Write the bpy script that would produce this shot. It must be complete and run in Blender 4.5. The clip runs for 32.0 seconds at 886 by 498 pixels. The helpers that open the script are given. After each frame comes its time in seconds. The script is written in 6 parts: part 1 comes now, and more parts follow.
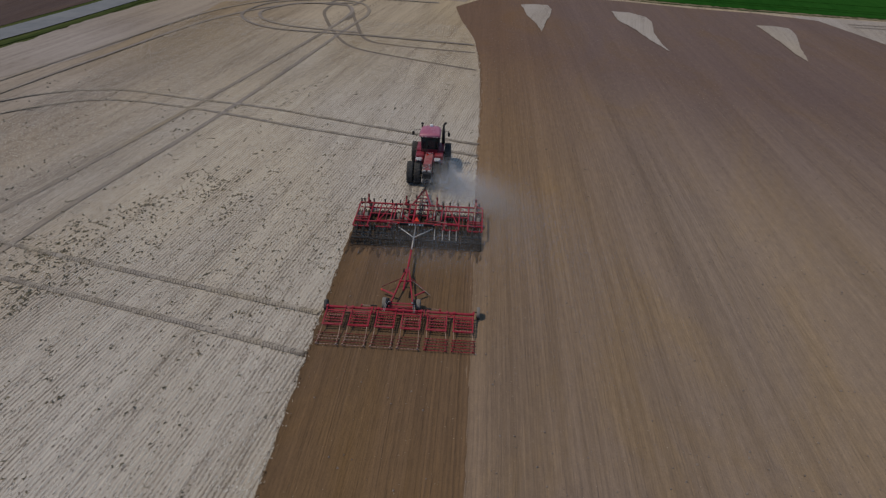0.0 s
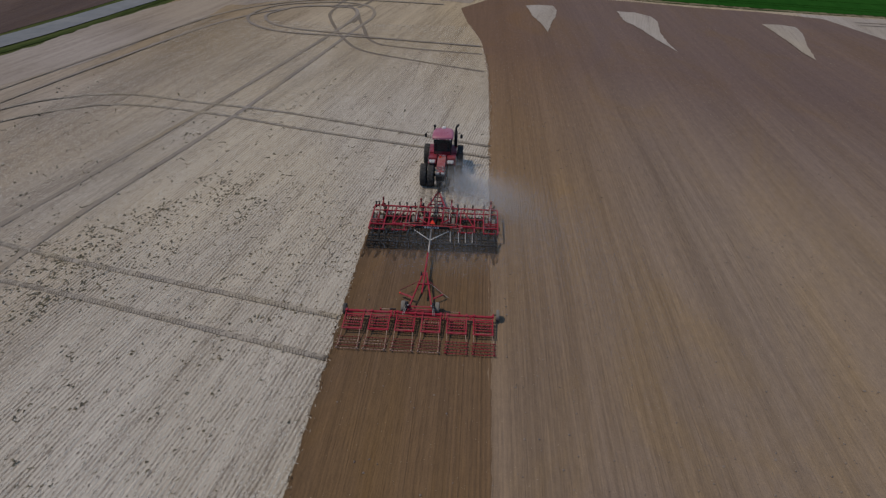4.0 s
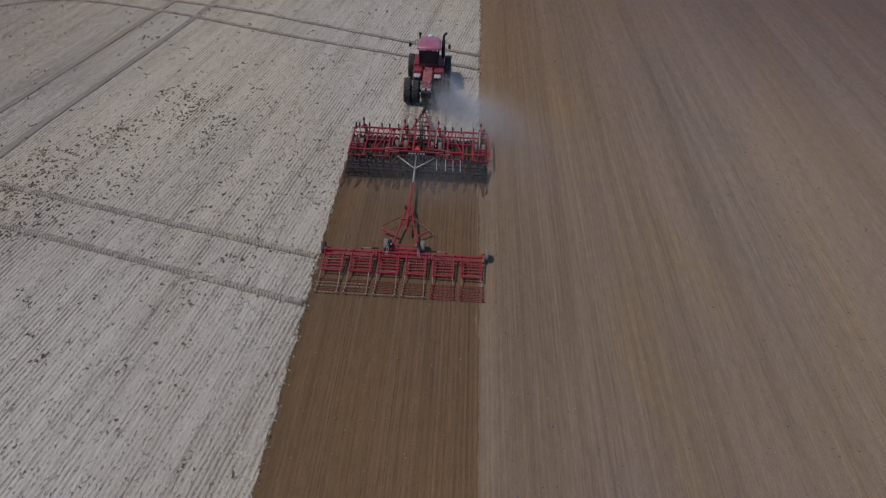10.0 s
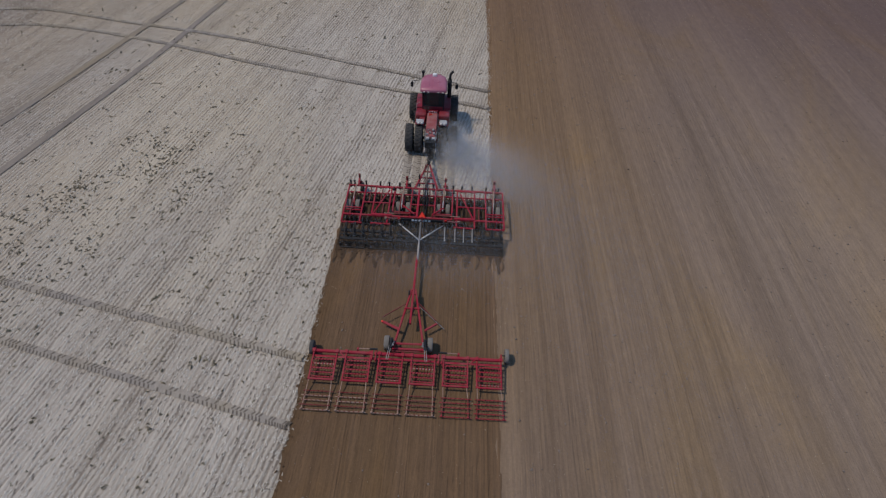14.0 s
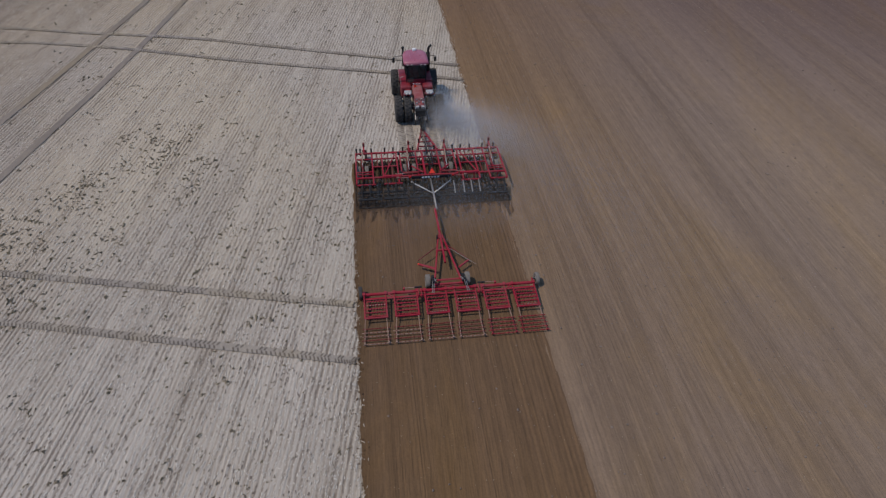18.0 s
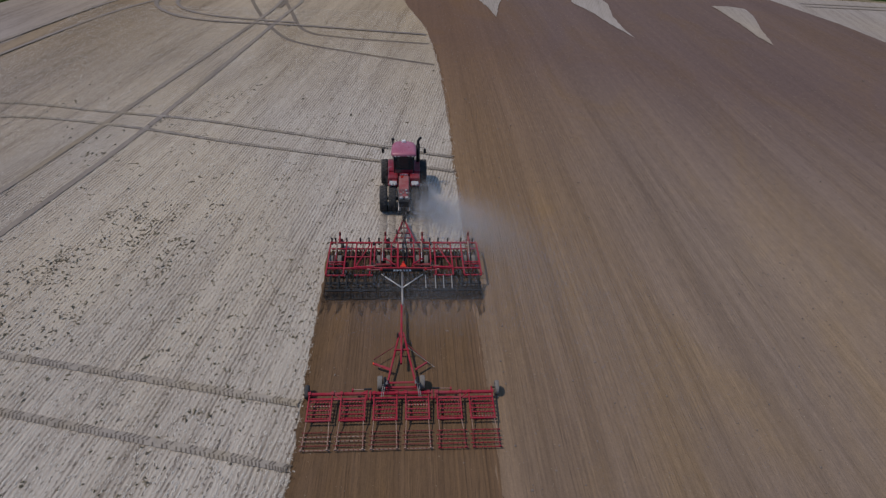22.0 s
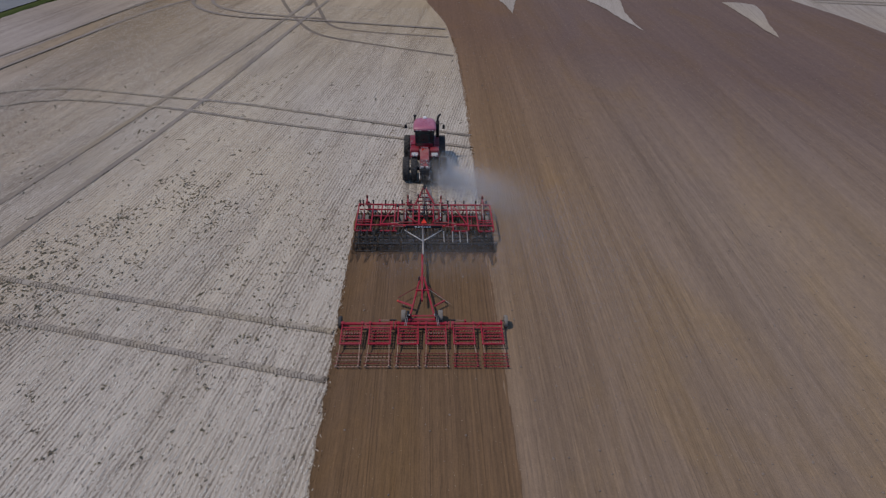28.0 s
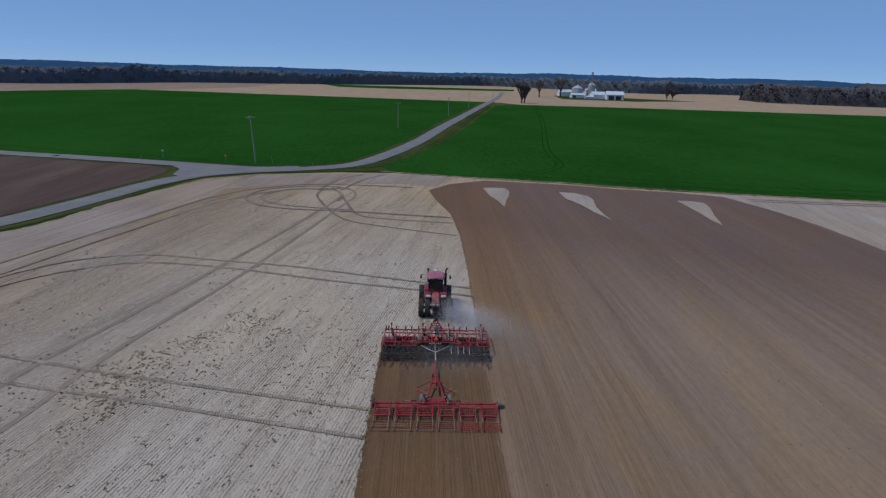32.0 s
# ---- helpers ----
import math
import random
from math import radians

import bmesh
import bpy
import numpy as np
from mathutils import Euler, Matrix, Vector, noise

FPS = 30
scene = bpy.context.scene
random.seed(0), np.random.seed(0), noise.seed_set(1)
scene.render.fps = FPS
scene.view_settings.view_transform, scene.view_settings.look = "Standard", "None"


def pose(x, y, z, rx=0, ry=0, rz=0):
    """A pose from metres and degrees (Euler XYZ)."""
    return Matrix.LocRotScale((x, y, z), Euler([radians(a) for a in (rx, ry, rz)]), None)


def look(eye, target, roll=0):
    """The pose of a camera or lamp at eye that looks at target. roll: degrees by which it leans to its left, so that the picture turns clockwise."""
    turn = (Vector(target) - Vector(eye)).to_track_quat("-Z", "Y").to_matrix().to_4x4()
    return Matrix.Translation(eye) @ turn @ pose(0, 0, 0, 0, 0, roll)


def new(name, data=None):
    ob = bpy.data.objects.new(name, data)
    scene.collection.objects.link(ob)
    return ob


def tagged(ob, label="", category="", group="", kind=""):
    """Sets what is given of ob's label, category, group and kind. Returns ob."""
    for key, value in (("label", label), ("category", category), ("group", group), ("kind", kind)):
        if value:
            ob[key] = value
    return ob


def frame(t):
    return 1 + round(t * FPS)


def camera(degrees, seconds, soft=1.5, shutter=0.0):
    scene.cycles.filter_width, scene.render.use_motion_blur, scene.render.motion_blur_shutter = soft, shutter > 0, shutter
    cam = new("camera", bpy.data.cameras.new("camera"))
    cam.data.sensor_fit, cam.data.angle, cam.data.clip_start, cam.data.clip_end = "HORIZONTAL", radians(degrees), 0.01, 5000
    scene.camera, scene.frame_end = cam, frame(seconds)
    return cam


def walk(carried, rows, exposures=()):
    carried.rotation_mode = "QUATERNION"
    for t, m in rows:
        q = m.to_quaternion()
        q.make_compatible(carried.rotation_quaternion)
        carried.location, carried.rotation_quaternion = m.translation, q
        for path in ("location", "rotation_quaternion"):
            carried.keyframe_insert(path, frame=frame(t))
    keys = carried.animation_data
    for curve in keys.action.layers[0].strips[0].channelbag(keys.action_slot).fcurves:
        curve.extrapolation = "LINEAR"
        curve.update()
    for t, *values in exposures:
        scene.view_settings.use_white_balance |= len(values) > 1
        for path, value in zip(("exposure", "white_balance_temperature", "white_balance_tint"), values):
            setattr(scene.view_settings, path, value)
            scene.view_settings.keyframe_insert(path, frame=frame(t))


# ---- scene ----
cam = camera(73.4, 32.0, soft=1.3)
PATH = [
    (0, (4.057, -28.783, 25.317), (3.975, -27.134, 24.188), 1.6),
    (1, (3.282, -28.026, 25.559), (3.218, -26.38, 24.424), 2.5),
    (2, (3.107, -27.671, 25.533), (3.026, -26.028, 24.395), 2.1),
    (3, (3.116, -28.001, 25.404), (3.024, -26.354, 24.273), 1.3),
    (3.5, (3.023, -28.401, 25.355), (2.933, -26.751, 24.227), 1.1),
    (5.5, (2.626, -29.319, 25.5), (2.56, -27.667, 24.374), 1.5),
    (6, (2.515, -29.467, 25.579), (2.453, -27.815, 24.453), 1.6),
    (6.5, (2.394, -29.548, 25.68), (2.334, -27.9, 24.549), 1.7),
    (7, (2.257, -29.591, 25.706), (2.204, -27.942, 24.575), 2.1),
    (7.5, (2.248, -29.278, 25.724), (2.201, -27.632, 24.589), 2.2),
    (8, (2.281, -28.844, 25.68), (2.239, -27.199, 24.543), 2.2),
    (8.5, (2.411, -28.196, 25.589), (2.368, -26.577, 24.415), 2.3),
    (9, (2.58, -27.272, 25.53), (2.541, -25.707, 24.284), 2.5),
    (9.5, (2.621, -26.213, 25.613), (2.592, -24.713, 24.289), 2.5),
    (10, (2.65, -25.007, 25.655), (2.632, -23.575, 24.259), 2.8),
    (10.5, (2.712, -23.634, 25.664), (2.699, -22.229, 24.241), 3.0),
    (11, (2.72, -22.252, 25.597), (2.71, -20.845, 24.175), 3.2),
    (11.5, (2.838, -20.801, 25.545), (2.826, -19.391, 24.127), 3.1),
    (12, (3.023, -19.343, 25.462), (3.01, -17.93, 24.046), 3.1),
    (12.5, (3.195, -18.147, 25.378), (3.172, -16.731, 23.965), 2.6),
    (13, (3.11, -17.325, 25.347), (3.081, -15.907, 23.936), 2.3),
    (13.5, (2.409, -17.018, 25.398), (2.393, -15.601, 23.986), 2.7),
    (14, (1.467, -17.141, 25.375), (1.466, -15.721, 23.967), 3.2),
    (14.5, (0.426, -17.537, 25.262), (0.443, -16.114, 23.856), 3.1),
    (16.5, (-3.29, -20.061, 24.802), (-3.078, -18.631, 23.419), 2.1),
    (17, (-3.728, -20.609, 24.697), (-3.51, -19.179, 23.316), 2.2),
    (17.5, (-3.927, -21.175, 24.583), (-3.703, -19.743, 23.204), 2.1),
    (18, (-3.926, -21.624, 24.504), (-3.7, -20.19, 23.128), 2.2),
    (18.5, (-3.794, -22.016, 24.507), (-3.563, -20.585, 23.129), 2.4),
    (19, (-3.444, -22.3, 24.618), (-3.213, -20.871, 23.238), 2.2),
    (19.5, (-2.902, -22.387, 24.72), (-2.669, -20.96, 23.339), 2.3),
    (20, (-2.199, -22.005, 24.802), (-1.96, -20.501, 23.507), 2.0),
    (20.5, (-1.389, -21.873, 24.763), (-1.151, -20.284, 23.572), 1.8),
    (21, (-0.819, -21.382, 24.751), (-0.594, -19.79, 23.562), 1.9),
    (21.5, (-0.313, -20.783, 24.726), (-0.156, -19.18, 23.54), 2.4),
    (22, (0.086, -20.174, 24.706), (0.219, -18.566, 23.525), 2.7),
    (22.5, (0.57, -19.57, 24.695), (0.682, -17.958, 23.516), 2.7),
    (23, (1.089, -18.986, 24.696), (1.184, -17.374, 23.516), 2.5),
    (23.5, (1.316, -18.471, 24.676), (1.411, -16.857, 23.499), 2.7),
    (24, (1.458, -18.028, 24.69), (1.554, -16.41, 23.519), 2.8),
    (24.5, (1.492, -17.801, 24.687), (1.591, -16.18, 23.52), 3.1),
    (26.5, (0.458, -20.948, 24.351), (0.554, -19.32, 23.193), 3.2),
    (27, (0.354, -22.386, 24.422), (0.436, -20.761, 23.26), 2.4),
    (27.5, (0.131, -23.985, 24.513), (0.207, -22.361, 23.347), 2.1),
    (28, (-0.102, -25.729, 24.669), (-0.029, -24.107, 23.5), 1.8),
    (28.5, (0.071, -27.525, 24.67), (0.124, -25.903, 23.501), 1.3),
    (29, (0.073, -29.202, 24.749), (0.118, -27.567, 23.599), 0.9),
    (29.5, (-0.167, -30.998, 24.875), (-0.12, -29.311, 23.802), 0.9),
    (30, (-0.467, -32.888, 24.997), (-0.415, -31.127, 24.051), 1.2),
    (30.5, (-0.692, -34.99, 25.056), (-0.634, -33.179, 24.209), 1.4),
    (31, (-0.883, -37.052, 25.112), (-0.823, -35.2, 24.359), 1.4),
    (31.5, (-0.963, -38.938, 25.207), (-0.903, -37.052, 24.544), 1.5),
    (32, (-1.072, -40.634, 25.353), (-1.013, -38.72, 24.778), 1.7),
]
walk(cam, [(t, look(e, g, r)) for t, e, g, r in PATH],
     [(0, -0.06, 7000, 10), (3, -0.05, 6980, 10), (8, -0.04, 6580, 11), (13, 0.05, 6510, 11), (18, 0.09, 6580, 13), (20, 0.08, 6600, 13), (24, 0.04, 6570, 13), (29, 0.08, 6490, 14), (31, 0.02, 6360, 12), (32, 0.0, 6220, 11)])

# ---- world, sun and exposure ----
SUN_EL, SUN_AZ = radians(58), radians(270)
world = bpy.data.worlds.new("sky")
scene.world = world
world.use_nodes = True
wn = world.node_tree.nodes
sky = wn.new("ShaderNodeTexSky")
sky.sky_type = 'NISHITA'
sky.sun_disc = False
sky.sun_elevation, sky.sun_rotation = SUN_EL, SUN_AZ
sky.altitude, sky.air_density, sky.dust_density, sky.ozone_density = 8600, 1.0, 0.0, 4.4
haze = wn.new("ShaderNodeMix")
haze.data_type = 'RGBA'
haze.inputs[0].default_value = 0.68
haze.inputs[7].default_value = (1.95, 3.5, 6.2, 1)  # an even thin veil over the blue
world.node_tree.links.new(sky.outputs["Color"], haze.inputs[6])
world.node_tree.links.new(haze.outputs[2], wn["Background"].inputs["Color"])
wn["Background"].inputs["Strength"].default_value = 0.095
sun = new("sun", bpy.data.lights.new("sun", 'SUN'))
sun.data.energy, sun.data.angle, sun.data.color = 2.5, radians(4.5), (1.0, 0.9, 0.765)
sun.matrix_world = look((-50, -6, 86), (0, 0, 0))
scene.view_settings.exposure = 0.0


# ---- materials ----
def nodes_of(name):
    m = bpy.data.materials.new(name)
    m.use_nodes = True
    nt = m.node_tree
    return m, nt, nt.nodes["Principled BSDF"]


def ramp(nt, fac, stops):
    r = nt.nodes.new("ShaderNodeValToRGB")
    while len(r.color_ramp.elements) < len(stops):
        r.color_ramp.elements.new(0.5)
    for e, (p, c) in zip(r.color_ramp.elements, stops):
        e.position, e.color = p, (*c, 1)
    nt.links.new(fac, r.inputs["Fac"])
    return r.outputs["Color"]


def mapped(nt, size, kind="pos", turn=0.0):
    mp = nt.nodes.new("ShaderNodeMapping")
    mp.inputs["Scale"].default_value = size
    if kind == "pos":
        src = nt.nodes.new("ShaderNodeNewGeometry").outputs["Position"]
    else:
        src = nt.nodes.new("ShaderNodeTexCoord").outputs["Object"]
    if turn:
        tn = nt.nodes.new("ShaderNodeMapping")
        tn.inputs["Rotation"].default_value = (0, 0, radians(turn))
        nt.links.new(src, tn.inputs["Vector"])
        src = tn.outputs["Vector"]
    nt.links.new(src, mp.inputs["Vector"])
    return mp.outputs["Vector"]


def noise_tex(nt, size, scale=1.0, detail=4.0, rough=0.55, kind="pos", warp=0.0, turn=0.0):
    n = nt.nodes.new("ShaderNodeTexNoise")
    n.inputs["Scale"].default_value, n.inputs["Detail"].default_value = scale, detail
    n.inputs["Roughness"].default_value, n.inputs["Distortion"].default_value = rough, warp
    nt.links.new(mapped(nt, size, kind, turn), n.inputs["Vector"])
    return n.outputs["Fac"]


def blend(nt, fac, a, b, mode='MIX'):
    mx = nt.nodes.new("ShaderNodeMix")
    mx.data_type, mx.blend_type = 'RGBA', mode
    for sock, v in ((mx.inputs["Factor"], fac), (mx.inputs["A"], a), (mx.inputs["B"], b)):
        if isinstance(v, (int, float)):
            sock.default_value = v
        elif isinstance(v, tuple):
            sock.default_value = (*v, 1)
        else:
            nt.links.new(v, sock)
    return mx.outputs["Result"]


def add_bump(nt, bsdf, height, strength, dist):
    b = nt.nodes.new("ShaderNodeBump")
    b.inputs["Strength"].default_value, b.inputs["Distance"].default_value = strength, dist
    nt.links.new(height, b.inputs["Height"])
    nt.links.new(b.outputs["Normal"], bsdf.inputs["Normal"])


def surf(name, c, c2=None, rough=0.5, metal=0.0, scale=6.0, dirt=None, dirt_amount=0.4, bump=0.05, kind="obj", spec=0.5):
    """Paint, steel, rubber and the like: a base colour that varies, dust in patches, fine relief."""
    m, nt, b = nodes_of(name)
    c2 = c2 or tuple(v * 0.7 for v in c)
    col = blend(nt, noise_tex(nt, (1, 1, 1), scale, 5, kind=kind), c, c2)
    if dirt:
        d = ramp(nt, noise_tex(nt, (1, 1, 1), scale * 0.45, 6, 0.65, kind=kind), [(0.5 - 0.25 * dirt_amount, (0, 0, 0)), (0.62, (dirt_amount * 1.3,) * 3)])
        col = blend(nt, d, col, dirt)
    nt.links.new(col, b.inputs["Base Color"])
    r = ramp(nt, noise_tex(nt, (1, 1, 1), scale * 2, 4, kind=kind), [(0.3, (max(rough - 0.12, 0.05),) * 3), (0.7, (min(rough + 0.18, 1),) * 3)])
    nt.links.new(r, b.inputs["Roughness"])
    b.inputs["Metallic"].default_value = metal
    b.inputs["Specular IOR Level"].default_value = spec
    add_bump(nt, b, noise_tex(nt, (1, 1, 1), scale * 8, 3, kind=kind), bump, 0.01)
    return m


def noise_shift(nt, reach):
    """World position, pushed about by up to reach metres so that zones have uneven borders."""
    v = nt.nodes.new("ShaderNodeVectorMath")
    v.operation = 'MULTIPLY_ADD'
    nt.links.new(noise_tex(nt, (0.06, 0.03, 1), 1.0, 5, 0.65), v.inputs[0])
    v.inputs[1].default_value = (2 * reach,) * 3
    g = nt.nodes.new("ShaderNodeNewGeometry")
    sh = nt.nodes.new("ShaderNodeVectorMath")
    sh.operation = 'SUBTRACT'
    nt.links.new(g.outputs["Position"], sh.inputs[0])
    sh.inputs[1].default_value = (reach,) * 3
    nt.links.new(sh.outputs["Vector"], v.inputs[2])
    return v.outputs["Vector"]


def soil(name, dark, light, patch, streak=1.0, bump=0.6, grain=9.0, patch_at=(0.5, 0.68), far=None, older=None):
    """Worked soil: patches of another colour tens of metres long, streaks along the passes, crumbs."""
    m, nt, b = nodes_of(name)
    s1 = noise_tex(nt, (1.1, 0.018, 1), 1.0, 5, 0.6)
    s2 = noise_tex(nt, (4.2, 0.07, 1), 1.0, 3, 0.6)
    st = blend(nt, 0.5, s1, s2)
    st = blend(nt, 0.42, st, noise_tex(nt, (0.32, 0.006, 1), 1.0, 4, 0.55))
    col = ramp(nt, st, [(0.5 - 0.14 * streak, dark), (0.5 + 0.14 * streak, light)])
    big = ramp(nt, noise_tex(nt, (0.055, 0.016, 1), 1.0, 4, 0.55, warp=0.5), [(patch_at[0], (0, 0, 0)), (patch_at[1], (0.75, 0.75, 0.75))])
    col = blend(nt, big, col, blend(nt, 1.0, patch, blend(nt, 0.35, (1, 1, 1), ramp(nt, st, [(0.3, (0.3,) * 3), (0.7, (1.4,) * 3)])), 'MULTIPLY'))
    if older:  # passes worked earlier have dried paler
        sep = nt.nodes.new("ShaderNodeSeparateXYZ")
        nt.links.new(noise_shift(nt, 4.0), sep.inputs["Vector"])
        mr = nt.nodes.new("ShaderNodeMapRange")
        mr.inputs["From Min"].default_value, mr.inputs["From Max"].default_value = 5, 24
        nt.links.new(sep.outputs["X"], mr.inputs["Value"])
        col = blend(nt, 1.0, col, blend(nt, mr.outputs["Result"], (0.9, 0.89, 0.88), older), 'MULTIPLY')
    if far:  # heavier, darker soil towards the far headland
        sep = nt.nodes.new("ShaderNodeSeparateXYZ")
        nt.links.new(nt.nodes.new("ShaderNodeNewGeometry").outputs["Position"], sep.inputs["Vector"])
        mr = nt.nodes.new("ShaderNodeMapRange")
        mr.inputs["From Min"].default_value, mr.inputs["From Max"].default_value = 25, 66
        lay = nt.nodes.new("ShaderNodeMath")
        lay.operation = 'MULTIPLY_ADD'
        nt.links.new(sep.outputs["X"], lay.inputs[0])
        lay.inputs[1].default_value = 0.5
        nt.links.new(sep.outputs["Y"], lay.inputs[2])
        nt.links.new(lay.outputs["Value"], mr.inputs["Value"])
        col = blend(nt, mr.outputs["Result"], col, blend(nt, 1.0, far, ramp(nt, st, [(0.3, (0.8,) * 3), (0.7, (1.15,) * 3)]), 'MULTIPLY'))
    if older:  # browner, loamier soil along the latest pass, ahead
        sep = nt.nodes.new("ShaderNodeSeparateXYZ")
        nt.links.new(noise_shift(nt, 3.0), sep.inputs["Vector"])
        fx, fy, both = nt.nodes.new("ShaderNodeMapRange"), nt.nodes.new("ShaderNodeMapRange"), nt.nodes.new("ShaderNodeMath")
        fx.inputs["From Min"].default_value, fx.inputs["From Max"].default_value = 21, 8
        fy.inputs["From Min"].default_value, fy.inputs["From Max"].default_value = -22, 22
        both.operation = 'MULTIPLY'
        nt.links.new(sep.outputs["X"], fx.inputs["Value"])
        nt.links.new(sep.outputs["Y"], fy.inputs["Value"])
        nt.links.new(fx.outputs["Result"], both.inputs[0])
        nt.links.new(fy.outputs["Result"], both.inputs[1])
        col = blend(nt, 1.0, col, blend(nt, both.outputs["Value"], (1, 1, 1), (1.03, 0.92, 0.74)), 'MULTIPLY')
    g = noise_tex(nt, (1, 1, 1), grain, 6, 0.7)
    col = blend(nt, 1.0, col, ramp(nt, g, [(0.25, (0.85,) * 3), (0.55, (1.0,) * 3), (0.8, (1.12,) * 3)]), 'MULTIPLY')
    crumb = noise_tex(nt, (2.6, 0.9, 1), 1.0, 5, 0.7)
    col = blend(nt, 1.0, col, ramp(nt, crumb, [(0.32, (0.9, 0.9, 0.91)), (0.5, (1.0,) * 3), (0.68, (1.1, 1.09, 1.06))]), 'MULTIPLY')
    loam = noise_tex(nt, (0.11, 0.04, 1), 1.0, 6, 0.68, warp=1.2)
    col = blend(nt, 1.0, col, ramp(nt, loam, [(0.36, (0.96, 0.97, 1.01)), (0.5, (1.0,) * 3), (0.66, (1.04, 1.0, 0.88))]), 'MULTIPLY')
    nt.links.new(col, b.inputs["Base Color"])
    b.inputs["Roughness"].default_value = 0.95
    b.inputs["Specular IOR Level"].default_value = 0.04
    add_bump(nt, b, g, bump, 0.05)
    return m


ROW_TURN = 11.0  # the stubble rows stand askew to the tractor's way


def residue(name, pale, mid, bare, row=0.42, rows=0.5, zones=()):
    """Stubble ground: pale crop residue in rows with bare soil showing between."""
    m, nt, b = nodes_of(name)
    w = nt.nodes.new("ShaderNodeTexWave")
    w.wave_type, w.bands_direction, w.wave_profile = 'BANDS', 'X', 'SIN'
    w.inputs["Scale"].default_value = 0.314 / row
    w.inputs["Distortion"].default_value, w.inputs["Detail"].default_value = 2.6, 4
    w.inputs["Detail Scale"].default_value = 1.8
    nt.links.new(mapped(nt, (1, 0.3, 1), "pos", ROW_TURN), w.inputs["Vector"])
    fine = noise_tex(nt, (6.5, 3.6, 1), 1.8, 6, 0.7, turn=ROW_TURN)
    mottle = noise_tex(nt, (2.6, 0.9, 1), 1.0, 5, 0.65, turn=ROW_TURN)
    broad = noise_tex(nt, (0.35, 0.03, 1), 1.0, 5, 0.6, turn=ROW_TURN)
    worn = ramp(nt, noise_tex(nt, (0.5, 0.12, 1), 1.0, 4, 0.6, turn=ROW_TURN), [(0.34, (rows * 0.3,) * 3), (0.6, (rows * 1.1,) * 3)])
    h = blend(nt, worn, fine, w.outputs["Color"])
    h = blend(nt, 0.34, h, mottle)
    h = blend(nt, 0.32, h, broad)
    h = blend(nt, 0.27, h, noise_tex(nt, (1.3, 0.05, 1), 1.0, 4, 0.65, turn=ROW_TURN))
    col = ramp(nt, h, [(0.385, bare), (0.455, mid), (0.525, pale), (0.66, tuple(min(v * 1.15, 0.8) for v in pale))])
    tint = ramp(nt, noise_tex(nt, (0.045, 0.02, 1), 1.0, 4), [(0.38, (0.98, 0.98, 1.0)), (0.5, (0.86, 0.84, 0.82)), (0.62, (0.95, 0.905, 0.825))])
    col = blend(nt, 1.0, col, tint, 'MULTIPLY')
    if zones:  # thinner, browner residue ahead and towards the road
        sep = nt.nodes.new("ShaderNodeSeparateXYZ")
        nt.links.new(noise_shift(nt, 9.0), sep.inputs["Vector"])
        for axis, a, z, c in zones:
            mr = nt.nodes.new("ShaderNodeMapRange")
            mr.inputs["From Min"].default_value, mr.inputs["From Max"].default_value = a, z
            nt.links.new(sep.outputs[axis], mr.inputs["Value"])
            col = blend(nt, 1.0, col, blend(nt, mr.outputs["Result"], (1, 1, 1), c), 'MULTIPLY')
    nt.links.new(col, b.inputs["Base Color"])
    b.inputs["Roughness"].default_value = 0.9
    b.inputs["Specular IOR Level"].default_value = 0.04
    add_bump(nt, b, h, 0.9, 0.06)
    return m


def growth(name, c, c2, scale=0.6, stripes=0.0):
    """A sown field or verge: green blades seen from afar, drill rows and patchy vigour."""
    m, nt, b = nodes_of(name)
    a = noise_tex(nt, (0.02, 0.012, 1), 1.0, 5, 0.6)
    f = noise_tex(nt, (1, 0.3, 1), scale, 6, 0.7)
    col = ramp(nt, blend(nt, 0.5, a, f), [(0.38, c), (0.62, c2)])
    nt.links.new(col, b.inputs["Base Color"])
    b.inputs["Roughness"].default_value = 0.85
    b.inputs["Specular IOR Level"].default_value = 0.0
    add_bump(nt, b, f, 0.5, 0.1)
    return m


DUST = (0.30, 0.25, 0.21)
M = {}
M["red"] = surf("red_paint", (0.22, 0.006, 0.018), (0.14, 0.006, 0.014), 0.4, 0, 3, (0.2, 0.12, 0.11), 0.2)
# the pink holds both the fading and the roof's sky sheen
M["roof_red"] = surf("faded_sheen_red_roof", (0.33, 0.095, 0.14), (0.27, 0.075, 0.115), 0.35, 0, 2, (0.4, 0.2, 0.25), 0.3)
M["dusty_cover"] = surf("dusty_red_cover", (0.26, 0.06, 0.065), (0.2, 0.03, 0.035), 0.6, 0, 3, (0.28, 0.17, 0.16), 0.45)
M["frame_red"] = surf("implement_red", (0.31, 0.005, 0.022), (0.2, 0.006, 0.017), 0.55, 0, 2.5, (0.22, 0.1, 0.095), 0.22, spec=0.35)
M["frame_dusty"] = surf("dusty_red", (0.17, 0.012, 0.014), (0.11, 0.02, 0.02), 0.7, 0, 2.5, (0.16, 0.09, 0.075), 0.35, spec=0.3)
M["tan_steel"] = surf("worn_tan_steel", (0.34, 0.26, 0.2), (0.25, 0.13, 0.1), 0.6, 0.2, 3, (0.2, 0.08, 0.06), 0.3)
M["black"] = surf("black_steel", (0.010, 0.0105, 0.012), (0.015, 0.015, 0.016), 0.6, 0, 4, (0.03, 0.026, 0.024), 0.2, spec=0.3)
